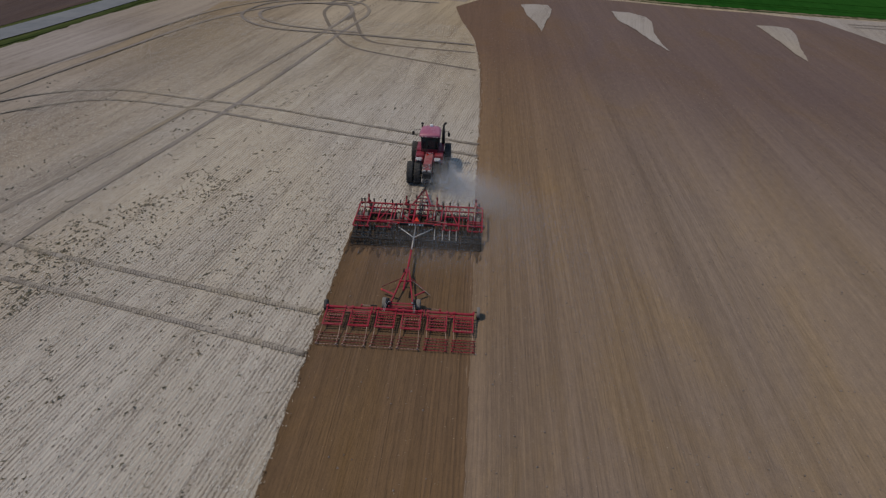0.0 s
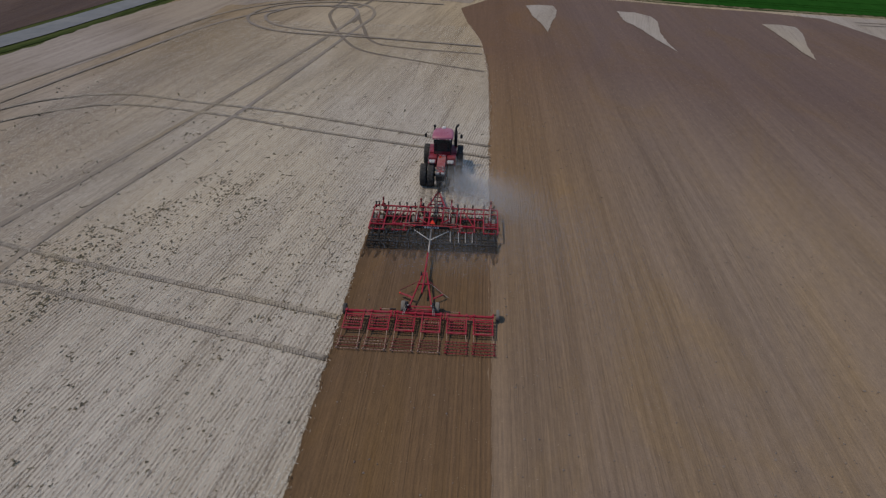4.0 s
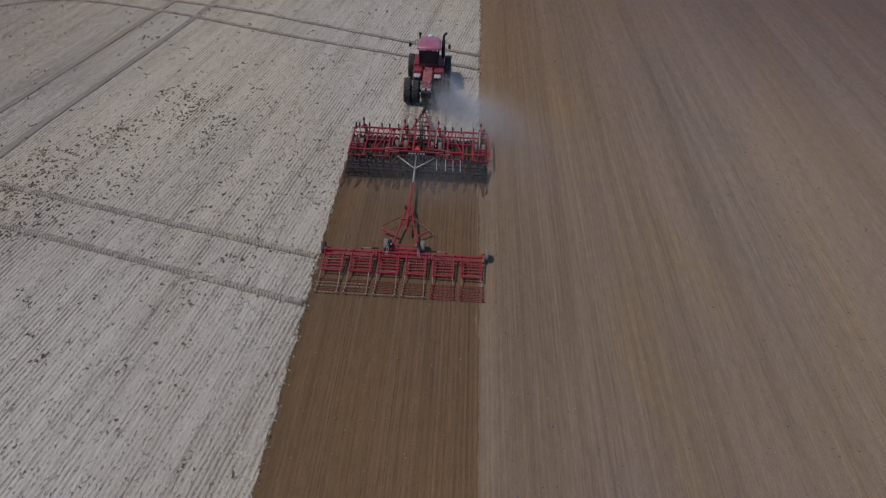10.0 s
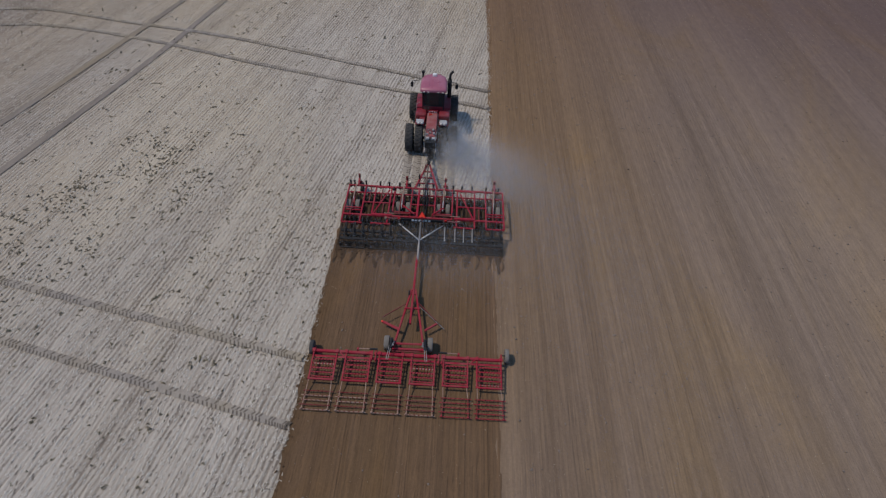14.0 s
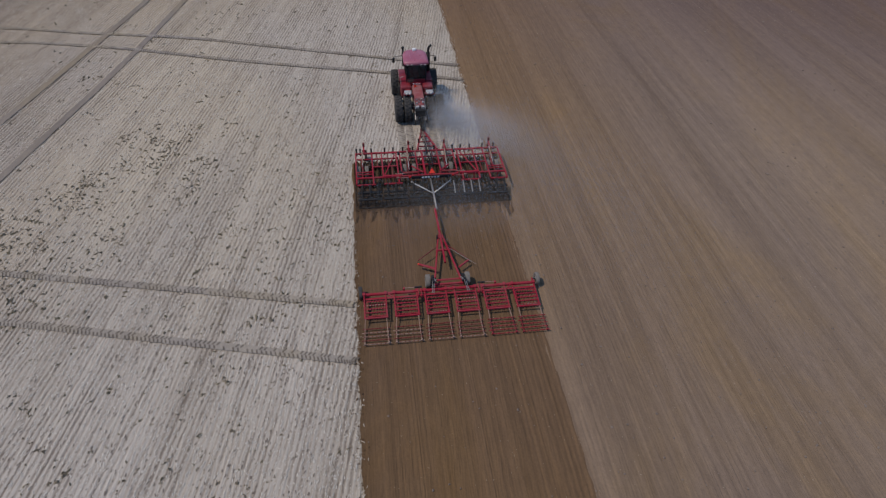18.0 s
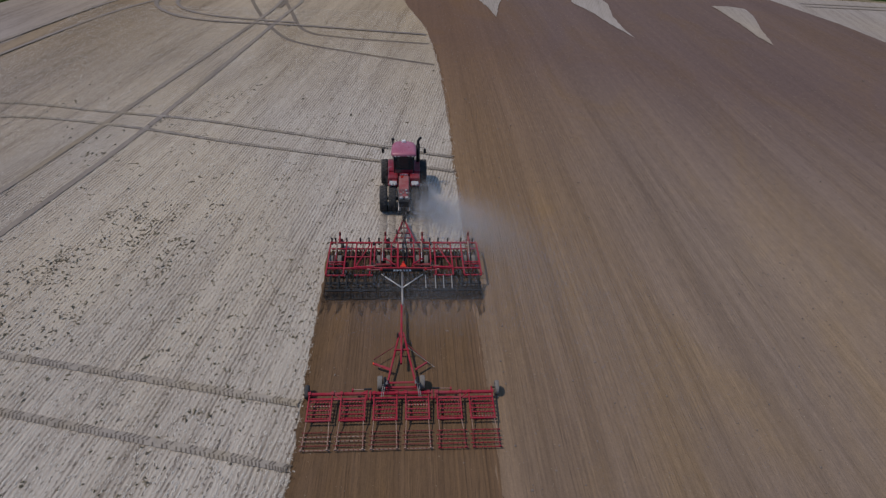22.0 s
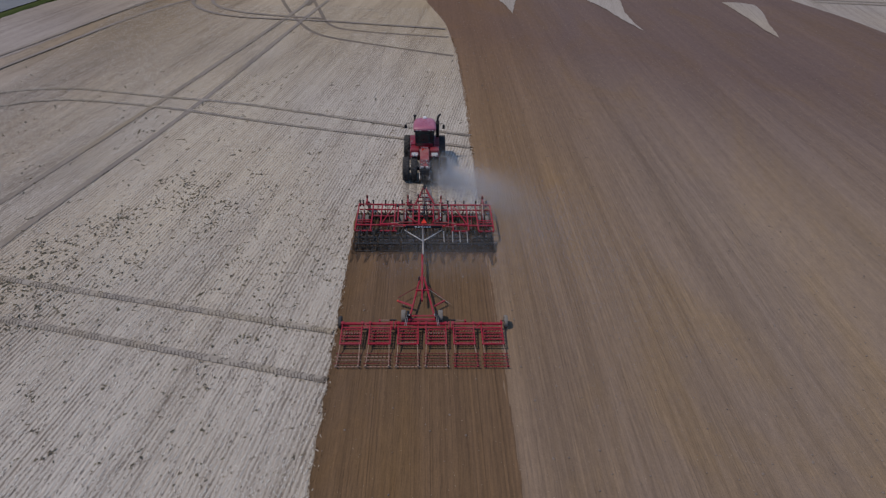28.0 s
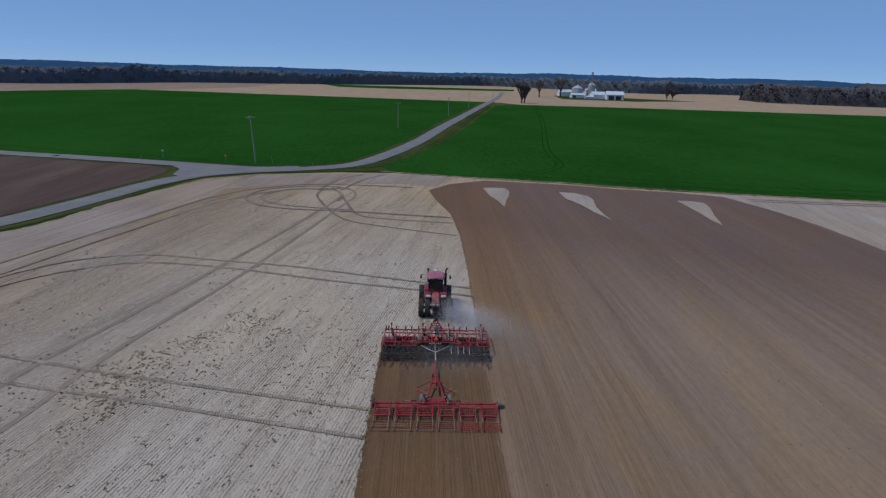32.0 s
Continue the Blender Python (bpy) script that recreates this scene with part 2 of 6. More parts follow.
M["arm"] = surf("dusty_black_arm", (0.035, 0.033, 0.033), (0.022, 0.021, 0.021), 0.55, 0, 4, (0.09, 0.075, 0.065), 0.3)
M["blade"] = surf("disc_steel", (0.16, 0.15, 0.145), (0.06, 0.05, 0.045), 0.45, 0.5, 5, (0.08, 0.06, 0.05), 0.3)
M["grey_steel"] = surf("grey_steel", (0.36, 0.35, 0.35), (0.22, 0.2, 0.19), 0.45, 0.5, 4, DUST, 0.3)
M["silver"] = surf("silver_paint", (0.52, 0.52, 0.53), (0.36, 0.35, 0.34), 0.4, 0.3, 4, DUST, 0.3)
M["rubber"] = surf("tyre_rubber", (0.018, 0.018, 0.019), (0.035, 0.033, 0.032), 0.8, 0, 4, (0.13, 0.11, 0.095), 0.3, 0.2)
M["old_rubber"] = surf("dusty_rubber", (0.16, 0.145, 0.13), (0.09, 0.083, 0.075), 0.85, 0, 4, (0.25, 0.21, 0.18), 0.4, 0.2)
M["white"] = surf("white_plastic", (0.72, 0.72, 0.72), (0.6, 0.6, 0.6), 0.35, 0, 5, DUST, 0.15)
M["lamp"] = surf("lamp_lens", (0.62, 0.58, 0.54), (0.5, 0.46, 0.42), 0.2, 0, 9, DUST, 0.2)
M["orange"] = surf("orange_reflector", (0.95, 0.06, 0.02), (0.9, 0.05, 0.02), 0.4, 0, 5)
M["dark_red"] = surf("dark_red_reflector", (0.45, 0.01, 0.01), (0.4, 0.01, 0.01), 0.3, 0, 5)
M["seat"] = surf("cab_interior", (0.03, 0.03, 0.032), (0.02, 0.02, 0.02), 0.7, 0, 6)
M["wood"] = surf("weathered_pole", (0.32, 0.30, 0.27), (0.22, 0.2, 0.18), 0.85, 0, 2)
M["bark"] = surf("bark", (0.075, 0.062, 0.055), (0.045, 0.038, 0.035), 0.9, 0, 1.5)
# the blue of distance is painted into the hills' own colour
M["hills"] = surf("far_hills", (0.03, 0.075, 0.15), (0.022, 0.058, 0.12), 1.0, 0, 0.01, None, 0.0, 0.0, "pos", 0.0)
M["tin"] = surf("galvanised_tin", (0.48, 0.52, 0.55), (0.36, 0.4, 0.43), 0.4, 0.4, 0.4, (0.3, 0.28, 0.26), 0.2)
M["barn_white"] = surf("white_boards", (0.75, 0.76, 0.77), (0.62, 0.64, 0.66), 0.6, 0, 0.5)
M["barn_roof"] = surf("pale_roof", (0.6, 0.65, 0.7), (0.5, 0.55, 0.6), 0.4, 0.2, 0.4)
M["barn_dark"] = surf("doorway_shade", (0.02, 0.025, 0.035), (0.03, 0.03, 0.04), 0.8, 0, 0.5)
M["sign_yellow"] = surf("yellow_sign", (0.7, 0.4, 0.03), (0.6, 0.33, 0.03), 0.4, 0, 3)
M["glass"], gnt, gb = nodes_of("tinted_glass")
gb.inputs["Base Color"].default_value = (0.035, 0.06, 0.055, 1)
gb.inputs["Roughness"].default_value = 0.04
gb.inputs["Transmission Weight"].default_value = 0.55
gb.inputs["IOR"].default_value = 1.45
M["asphalt"] = surf("worn_asphalt", (0.135, 0.14, 0.15), (0.1, 0.105, 0.113), 0.9, 0, 0.35, (0.17, 0.17, 0.17), 0.4, 0.1, "pos")
M["soil_fresh"] = soil("fresh_soil", (0.076, 0.049, 0.033), (0.142, 0.09, 0.059), (0.168, 0.102, 0.05), 1.0, patch_at=(0.38, 0.58))
M["soil_dry"] = soil("dry_soil", (0.138, 0.1, 0.074), (0.244, 0.182, 0.138), (0.226, 0.163, 0.112), 1.0, patch_at=(0.4, 0.6), far=(0.138, 0.096, 0.082), older=(1.03, 1.05, 1.1))
# turned soil, darker than moisture alone: shade under the frame is in the colour
M["soil_moist_shaded"] = soil("moist_shaded_cut_soil", (0.046, 0.031, 0.022), (0.078, 0.052, 0.035), (0.062, 0.041, 0.027), 1.2, 0.8, 6.0)
M["soil_far"] = soil("bare_field_soil", (0.062, 0.042, 0.037), (0.092, 0.066, 0.058), (0.12, 0.084, 0.075), 1.0)
M["stubble"] = residue("stubble_residue", (0.43, 0.389, 0.338), (0.338, 0.3, 0.257), (0.19, 0.16, 0.135), 0.26, zones=(("Y", 34, 62, (0.87, 0.795, 0.67)), ("X", -20, -40, (0.72, 0.68, 0.66))))
M["headland"] = residue("headland_residue", (0.285, 0.245, 0.215), (0.23, 0.193, 0.168), (0.15, 0.12, 0.103), 0.26, 0.2)
M["wedge"] = residue("unworked_residue", (0.33, 0.295, 0.265), (0.275, 0.242, 0.215), (0.2, 0.168, 0.147), 0.26, 0.3)
M["straw"] = surf("straw", (0.6, 0.56, 0.5), (0.42, 0.38, 0.325), 0.85, 0, 3, None, 0, 0.0, "pos")
M["fleck"] = surf("straw_bits", (0.42, 0.36, 0.27), (0.28, 0.23, 0.17), 0.85, 0, 3, None, 0, 0.0, "pos")
M["clod"] = surf("dark_clods", (0.24, 0.196, 0.14), (0.155, 0.128, 0.092), 0.95, 0, 2, (0.2, 0.178, 0.095), 0.35, 0.0, "pos")
M["clod_soil"] = surf("soil_crumbs", (0.13, 0.1, 0.08), (0.2, 0.16, 0.13), 0.95, 0, 1.3, None, 0, 0.0, "pos")
M["dark_crumb"] = surf("dark_crumbs", (0.12, 0.096, 0.08), (0.17, 0.138, 0.112), 0.95, 0, 1.3, None, 0, 0.0, "pos")
M["loop"] = soil("pressed_loop", (0.125, 0.103, 0.085), (0.195, 0.163, 0.137), (0.165, 0.137, 0.112), 1.0, 0.5)
M["faint"] = soil("faint_track", (0.17, 0.143, 0.122), (0.255, 0.22, 0.19), (0.22, 0.187, 0.158), 1.0, 0.5)
M["track"] = soil("pressed_track", (0.24, 0.21, 0.18), (0.33, 0.295, 0.257), (0.29, 0.255, 0.22), 1.0, 0.5)
M["lug"] = soil("lug_print", (0.1, 0.083, 0.07), (0.16, 0.135, 0.113), (0.13, 0.11, 0.09), 1.0, 0.5)
M["green"] = growth("young_wheat", (0.010, 0.050, 0.008), (0.018, 0.074, 0.012))
M["verge"] = growth("verge_grass", (0.014, 0.034, 0.008), (0.055, 0.065, 0.025), 0.9)
M["tan_field"] = residue("pale_far_field", (0.345, 0.27, 0.192), (0.31, 0.238, 0.17), (0.25, 0.188, 0.14), 2.0, 0.1)
M["brown_field"] = residue("brown_far_field", (0.26, 0.2, 0.165), (0.225, 0.17, 0.14), (0.18, 0.135, 0.115), 2.0, 0.1)
M["dry_grass"] = growth("dry_grass", (0.1, 0.09, 0.05), (0.24, 0.2, 0.14), 1.4)
M["far_ground"] = growth("far_ground", (0.02, 0.045, 0.012), (0.07, 0.075, 0.03), 0.05)
M["dark_woods_ground"] = growth("dark_woods_ground", (0.018, 0.021, 0.026), (0.03, 0.03, 0.034), 0.05)
M["tramline"] = growth("pressed_wheat", (0.005, 0.026, 0.003), (0.009, 0.04, 0.004), 0.9)


def thin(name, c, c2, scale, cover=1.0):
    """Dust and leafless twigs: thin matter that light also passes through."""
    m, nt, b = nodes_of(name)
    col = blend(nt, noise_tex(nt, (1, 1, 1), scale, 3), c, c2)
    d, t = nt.nodes.new("ShaderNodeBsdfDiffuse"), nt.nodes.new("ShaderNodeBsdfTranslucent")
    mx = nt.nodes.new("ShaderNodeMixShader")
    nt.links.new(col, d.inputs["Color"])
    nt.links.new(col, t.inputs["Color"])
    nt.links.new(d.outputs[0], mx.inputs[1])
    nt.links.new(t.outputs[0], mx.inputs[2])
    out = mx.outputs[0]
    if cover < 1:
        clear, m2 = nt.nodes.new("ShaderNodeBsdfTransparent"), nt.nodes.new("ShaderNodeMixShader")
        m2.inputs["Fac"].default_value = cover
        nt.links.new(clear.outputs[0], m2.inputs[1])
        nt.links.new(out, m2.inputs[2])
        out = m2.outputs[0]
    nt.links.new(out, nt.nodes["Material Output"].inputs["Surface"])
    nt.nodes.remove(b)
    return m


M["dust"] = thin("dust", (0.74, 0.75, 0.78), (0.66, 0.66, 0.68), 1.0, 0.2)
# distance haze is mixed into this blue-grey twig colour
M["woods"] = thin("hazy_bare_woods", (0.19, 0.228, 0.28), (0.12, 0.15, 0.19), 0.12)
# nearer wood: darker grey with a fainter haze blue in the colour
M["near_woods"] = thin("grey_hazy_woods", (0.175, 0.178, 0.2), (0.1, 0.103, 0.12), 0.2)

# ---- mesh helpers ----
def link(name, bm, material, parent=None, smooth=False):
    me = bpy.data.meshes.new(name)
    bmesh.ops.recalc_face_normals(bm, faces=bm.faces)
    bm.to_mesh(me)
    bm.free()
    me.materials.append(material)
    if smooth:
        for p in me.polygons:
            p.use_smooth = True
    ob = new(name, me)
    if parent:
        ob.parent = parent
    return ob


def part(name, bm, material, parent, label="", smooth=False):
    ob = link(name, bm, material, parent, smooth)
    return tagged(ob, label) if label else ob


def share(name, ob, parent, m):
    """One more piece on the mesh of ob."""
    o = new(name, ob.data)
    o.parent = parent
    o.matrix_basis = m
    return o


def thing(name, loc, label, category, group="", rz=0.0):
    e = new(name)
    e.matrix_basis = pose(*loc, 0, 0, rz)
    return tagged(e, label, category, group)


def sheet(name, verts, faces, material, smooth=False, parent=None):
    me = bpy.data.meshes.new(name)
    me.from_pydata([tuple(v) for v in verts], [], [tuple(f) for f in faces])
    me.materials.append(material)
    me.update()
    if smooth:
        me.polygons.foreach_set("use_smooth", [True] * len(me.polygons))
    ob = new(name, me)
    if parent:
        ob.parent = parent
    return ob


def axes(p0, p1):
    d = Vector(p1) - Vector(p0)
    w = d.normalized()
    up = Vector((0, 0, 1)) if abs(w.z) < 0.95 else Vector((0, 1, 0))
    u = w.cross(up).normalized()
    return Vector(p0), Vector(p1), u, u.cross(w).normalized()


def beam(bm, p0, p1, w=0.1, h=0.1, ch=0.18):
    """A square tube with chamfered corners."""
    a, b, u, v = axes(p0, p1)
    c = min(w, h) * ch
    prof = [(w / 2 - c, h / 2), (w / 2, h / 2 - c), (w / 2, c - h / 2), (w / 2 - c, -h / 2), (c - w / 2, -h / 2), (-w / 2, c - h / 2), (-w / 2, h / 2 - c), (c - w / 2, h / 2)]
    r0 = [bm.verts.new(a + u * x + v * y) for x, y in prof]
    r1 = [bm.verts.new(b + u * x + v * y) for x, y in prof]
    for i in range(8):
        bm.faces.new((r0[i], r0[(i + 1) % 8], r1[(i + 1) % 8], r1[i]))
    bm.faces.new(r0)
    bm.faces.new(r1)
    return bm


def rod(bm, p0, p1, r=0.03, r1=None, seg=8):
    a, b, u, v = axes(p0, p1)
    r1 = r if r1 is None else r1
    k = [(math.cos(2 * math.pi * i / seg), math.sin(2 * math.pi * i / seg)) for i in range(seg)]
    c0 = [bm.verts.new(a + (u * x + v * y) * r) for x, y in k]
    c1 = [bm.verts.new(b + (u * x + v * y) * r1) for x, y in k]
    for i in range(seg):
        bm.faces.new((c0[i], c0[(i + 1) % seg], c1[(i + 1) % seg], c1[i]))
    bm.faces.new(c0)
    bm.faces.new(c1)
    return bm


def block(bm, c, s, bevel=0.02, taper=1.0):
    """A box with rounded edges; taper narrows its top."""
    g = bmesh.ops.create_cube(bm, size=1.0)["verts"]
    for v in g:
        k = taper if v.co.z > 0 else 1.0
        v.co = Vector((c[0] + v.co.x * s[0] * k, c[1] + v.co.y * s[1] * k, c[2] + v.co.z * s[2]))
    if bevel:
        es = list({e for v in g for e in v.link_edges})
        bmesh.ops.bevel(bm, geom=es, offset=bevel, segments=2, affect='EDGES', profile=0.6)
    return bm


def lathe(bm, prof, seg=24, axis="x", at=(0, 0, 0)):
    """Spin (radius, along) pairs round an axis through at."""
    rings = []
    for r, a in prof:
        ring = []
        for i in range(seg):
            t = 2 * math.pi * i / seg
            c, s = r * math.cos(t), r * math.sin(t)
            co = {"x": (a, c, s), "y": (c, a, s), "z": (c, s, a)}[axis]
            ring.append(bm.verts.new(Vector(co) + Vector(at)))
        rings.append(ring)
    for q, w in zip(rings, rings[1:]):
        for i in range(seg):
            bm.faces.new((q[i], q[(i + 1) % seg], w[(i + 1) % seg], w[i]))
    for ring, (r, a) in ((rings[0], prof[0]), (rings[-1], prof[-1])):
        if r > 1e-4:
            bm.faces.new(ring)
    return bm


def B():
    return bmesh.new()


def along(points, step):
    """Points of a smooth curve through the given ones."""
    p = [Vector((*q, 0)) if len(q) == 2 else Vector(q) for q in points]
    out = []
    for i in range(len(p) - 1):
        a, b, c, d = p[max(i - 1, 0)], p[i], p[i + 1], p[min(i + 2, len(p) - 1)]
        n = max(2, int((c - b).length / step))
        for k in range(n):
            t = k / n
            out.append(0.5 * ((2 * b) + (c - a) * t + (2 * a - 5 * b + 4 * c - d) * t * t + (3 * b - a - 3 * c + d) * t ** 3))
    out.append(p[-1])
    return out


def ribbon(name, points, width, z, material, step=2.0, rough=0.0, seed=1):
    rnd = random.Random(seed)
    c = along(points, step)
    vs, fs = [], []
    for i, q in enumerate(c):
        t = (c[min(i + 1, len(c) - 1)] - c[max(i - 1, 0)]).normalized()
        n = Vector((-t.y, t.x, 0))
        for s in (-0.5, -0.17, 0.17, 0.5):
            k = width * s + (rnd.uniform(-rough, rough) if abs(s) > 0.4 else 0)
            vs.append(q + n * k + Vector((0, 0, z + (0.04 if abs(s) < 0.4 and width > 3 else 0))))
    for i in range(len(c) - 1):
        for k in range(3):
            a = 4 * i + k
            fs.append((a, a + 1, a + 5, a + 4))
    return sheet(name, vs, fs, material)


# ---- the land ----
def poly_sheet(name, pts, z, material, rough=0.0, step=6.0, seed=3):
    """A flat field with a slightly ragged outline."""
    rnd = random.Random(seed)
    out = []
    for (x0, y0), (x1, y1) in zip(pts, pts[1:] + pts[:1]):
        n = max(1, int(math.hypot(x1 - x0, y1 - y0) / step)) if rough else 1
        for k in range(n):
            t = k / n
            out.append((x0 + (x1 - x0) * t + rnd.uniform(-rough, rough), y0 + (y1 - y0) * t + rnd.uniform(-rough, rough), z))
    bm = B()
    f = bm.faces.new([bm.verts.new(p) for p in out])
    if f.calc_area() and f.normal.z < 0:
        f.normal_flip()
    bmesh.ops.triangulate(bm, faces=bm.faces)
    ob = link(name, bm, material)
    return ob


def grid_sheet(name, xs, ys, fn, material, smooth=False):
    X, Y = np.meshgrid(xs, ys)
    P = fn(X, Y)
    nx, ny = len(xs), len(ys)
    i = np.arange(nx * ny).reshape(ny, nx)
    F = np.stack([i[:-1, :-1], i[:-1, 1:], i[1:, 1:], i[1:, :-1]], -1).reshape(-1, 4)
    return sheet(name, P.reshape(-1, 3).tolist(), F.tolist(), material, smooth)


rng = np.random.default_rng(7)
ring = [(4700 * math.cos(2 * math.pi * i / 64), 4700 * math.sin(2 * math.pi * i / 64)) for i in range(64)]
tagged(poly_sheet("ground", ring, -0.10, M["far_ground"]), "wide farmland reaching to the horizon", "ground", kind="structure")

FIELD = [(-128, -160), (-96, -34), (-72, 34), (-64, 48), (-61, 58), (-58, 70), (-55, 88), (-52, 97), (-42, 104), (-23, 109), (-9, 110), (13, 104.5), (32, 100.8), (44, 97), (68, 92), (100, 87), (190, 80), (190, -160)]
tagged(poly_sheet("stubble_field", FIELD, -0.02, M["stubble"], 0.3), "pale harvested field with crop residue in rows", "field", kind="structure")
tagged(poly_sheet("bare_field", [(-280, 153), (-105, 120), (-72, 112.8), (-65.5, 108.8), (-63.8, 103), (-65, 94), (-67.2, 82), (-70.2, 67), (-72.2, 56), (-78, 44), (-103.6, -30), (-140, -150), (-420, -120)], -0.03, M["soil_far"], 0.5), "dark brown bare field between two roads", "field", kind="structure")
tagged(poly_sheet("wheat_field", [(-700, 240), (-280, 166), (-123, 133.5), (-68, 122), (-46, 116.5), (-33, 120), (-23, 129), (-17, 150), (-9, 184), (2, 255), (36, 440), (46, 494), (20, 494), (-80, 508), (-188, 533), (-283, 547), (-340, 452), (-700, 470)], -0.03, M["green"], 0.4), "deep green young wheat field", "field", "wheat fields", "structure")
tagged(poly_sheet("wheat_field", [(-15, 122), (-9, 112.5), (13, 106.5), (32, 103), (44, 99.5), (68, 94), (100, 89), (190, 83), (700, 60), (700, 420), (370, 444), (252, 457), (158, 460), (76, 461), (52, 440), (18, 250), (5, 184), (-6, 145)], -0.03, M["green"], 0.4), "deep green young wheat field beside the road", "field", "wheat fields", "structure")
tagged(poly_sheet("pale_field", [(-1200, 420), (-340, 452), (-283, 549), (-188, 535), (-80, 510), (20, 496), (54, 496), (76, 463), (158, 462), (370, 446), (700, 421), (1400, 380), (1400, 1500), (-1200, 1500)], -0.05, M["tan_field"], 1.0), "pale tan harvested fields in the distance", "field", kind="structure")
tagged(poly_sheet("wheat_strip", [(-166, 916), (-52, 908), (131, 910), (119, 824), (-46, 785), (-123, 800)], -0.02, M["green"], 1.0), "narrow green strip of wheat far off", "field", kind="structure")
tagged(poly_sheet("brown_field", [(-900, 560), (-455, 612), (-395, 700), (-340, 790), (-213, 890), (-216, 690), (-260, 556), (-283, 549), (-340, 452), (-1200, 420)], -0.035, M["brown_field"], 1.0), "brown harvested field beside the far woods", "field", kind="structure")
tagged(poly_sheet("farmyard", [(140, 600), (215, 590), (300, 640), (200, 700), (150, 700)], -0.02, M["verge"], 1.0), "grassy yard round a farmstead", "ground", kind="structure")
# dark ground sheets keep the gaps between the trees dark
tagged(poly_sheet("woodland_floor", [(-1300, 575), (-900, 615), (-620, 615), (-445, 618), (-378, 712), (-326, 815), (-172, 910), (25, 1075), (130, 1112), (310, 912), (437, 960), (530, 957), (700, 912), (1300, 850), (1500, 1600), (-1500, 1600)], 0.02, M["dark_woods_ground"], 2.0), "dark ground under and behind the far woods", "ground", kind="structure")
tagged(poly_sheet("woodland_floor", [(393, 670), (427, 640), (500, 620), (640, 592), (800, 560), (1300, 500), (1300, 640), (700, 700), (425, 738)], 0.02, M["dark_woods_ground"], 0.5), "dark ground under a near wood", "ground", kind="structure")
# verges and headland
tagged(ribbon("verge", [(-132, -160), (-99.3, -34), (-75.3, 34), (-66.7, 48), (-63.2, 58), (-60.4, 70), (-57.4, 88), (-53.5, 98.5), (-43, 105.5), (-23, 110.5), (-12, 113.5)], 1.15, 0.0, M["verge"], 1.2, 0.16), "ragged grass verge along the road", "grass", kind="structure")
tagged(ribbon("verge", [(-13, 113), (-9, 111.2), (13, 105.6), (32, 102), (44, 98.3), (68, 93.2), (100, 88), (190, 81.5)], 1.3, 0.0, M["dry_grass"], 0.8, 0.45, 4), "ragged dry grass margin between wheat and stubble", "grass", kind="structure")
tagged(ribbon("verge", [(-22, 117), (-15, 122), (-8, 141), (3, 182), (14, 247), (46, 430)], 3.0, 0.0, M["verge"], 2.0, 0.5, 5), "ragged grass verge along the road", "grass", kind="structure")
tagged(ribbon("headland", [(-90, -34), (-65, 34), (-57, 50), (-53, 70), (-48.5, 84), (-42, 93.5), (-26, 99.5), (-8, 102), (3, 99)], 13.0, 0.0, M["headland"], 1.5, 0.3, 6), "browner trampled headland along the field's edge", "field", kind="structure")
tagged(poly_sheet("headland", [(62, 92), (100, 86.5), (188, 79.5), (188, -60), (70, -60), (70, 60), (66, 80)], 0.01, M["wedge"], 0.3), "browner unworked stubble at the field's corner", "field", kind="structure")
# roads
tagged(ribbon("road", [(-140, -160), (-106, -34), (-82, 34), (-72, 48), (-67.5, 60), (-64.5, 72), (-61, 88), (-56, 99), (-46, 107.5), (-33, 113.5), (-22, 121.5), (-14.5, 140), (-4.5, 182), (7, 249), (40, 428), (70, 590), (95, 760)], 5.4, 0.02, M["asphalt"], 3.0, 0.08), "narrow worn grey asphalt country road", "road", kind="structure")
tagged(ribbon("road", [(-300, 167), (-121, 128.5), (-101, 124.5), (-69, 117), (-46, 111.5), (-34, 114.5)], 6.2, 0.03, M["asphalt"], 3.0, 0.08), "narrow worn grey asphalt side road", "road", kind="structure")
tagged(poly_sheet("road_junction", [(-67, 113.6), (-62.5, 108), (-61, 100), (-56, 96), (-45, 106), (-40, 113), (-50, 114), (-60, 117.6)], 0.085, M["asphalt"]), "widened asphalt at the road fork", "road", kind="structure")


def edge_x(y):
    """Where the worked ground ends ahead of the tractor."""
    return np.interp(y, [-200, 27, 38, 52, 66, 80, 88.5, 97], [4.62, 4.62, 4.75, 4.5, 3.6, 0.7, -0.4, 4.8])


def top_y(x):
    return np.interp(x, [-1, 4.8, 13, 32, 44, 56, 65.5, 67.6, 69.7, 71.3, 72], [92, 97, 102.3, 99, 95, 92.6, 88.6, 81, 73.5, 62, 40])


def wob(X, Y, a, fx, fy, s):
    return a * (np.sin(X * fx + s) * np.cos(Y * fy + 1.7 * s) + 0.5 * np.sin(X * fx * 2.3 + Y * fy * 1.9 + s * 3))


def rough(i, k):
    """A repeatable scatter of numbers from -1 to 1 over pairs of whole numbers."""
    v = np.sin(i * 12.9898 + k * 78.233) * 43758.5453
    return 2 * (v - np.floor(v)) - 1


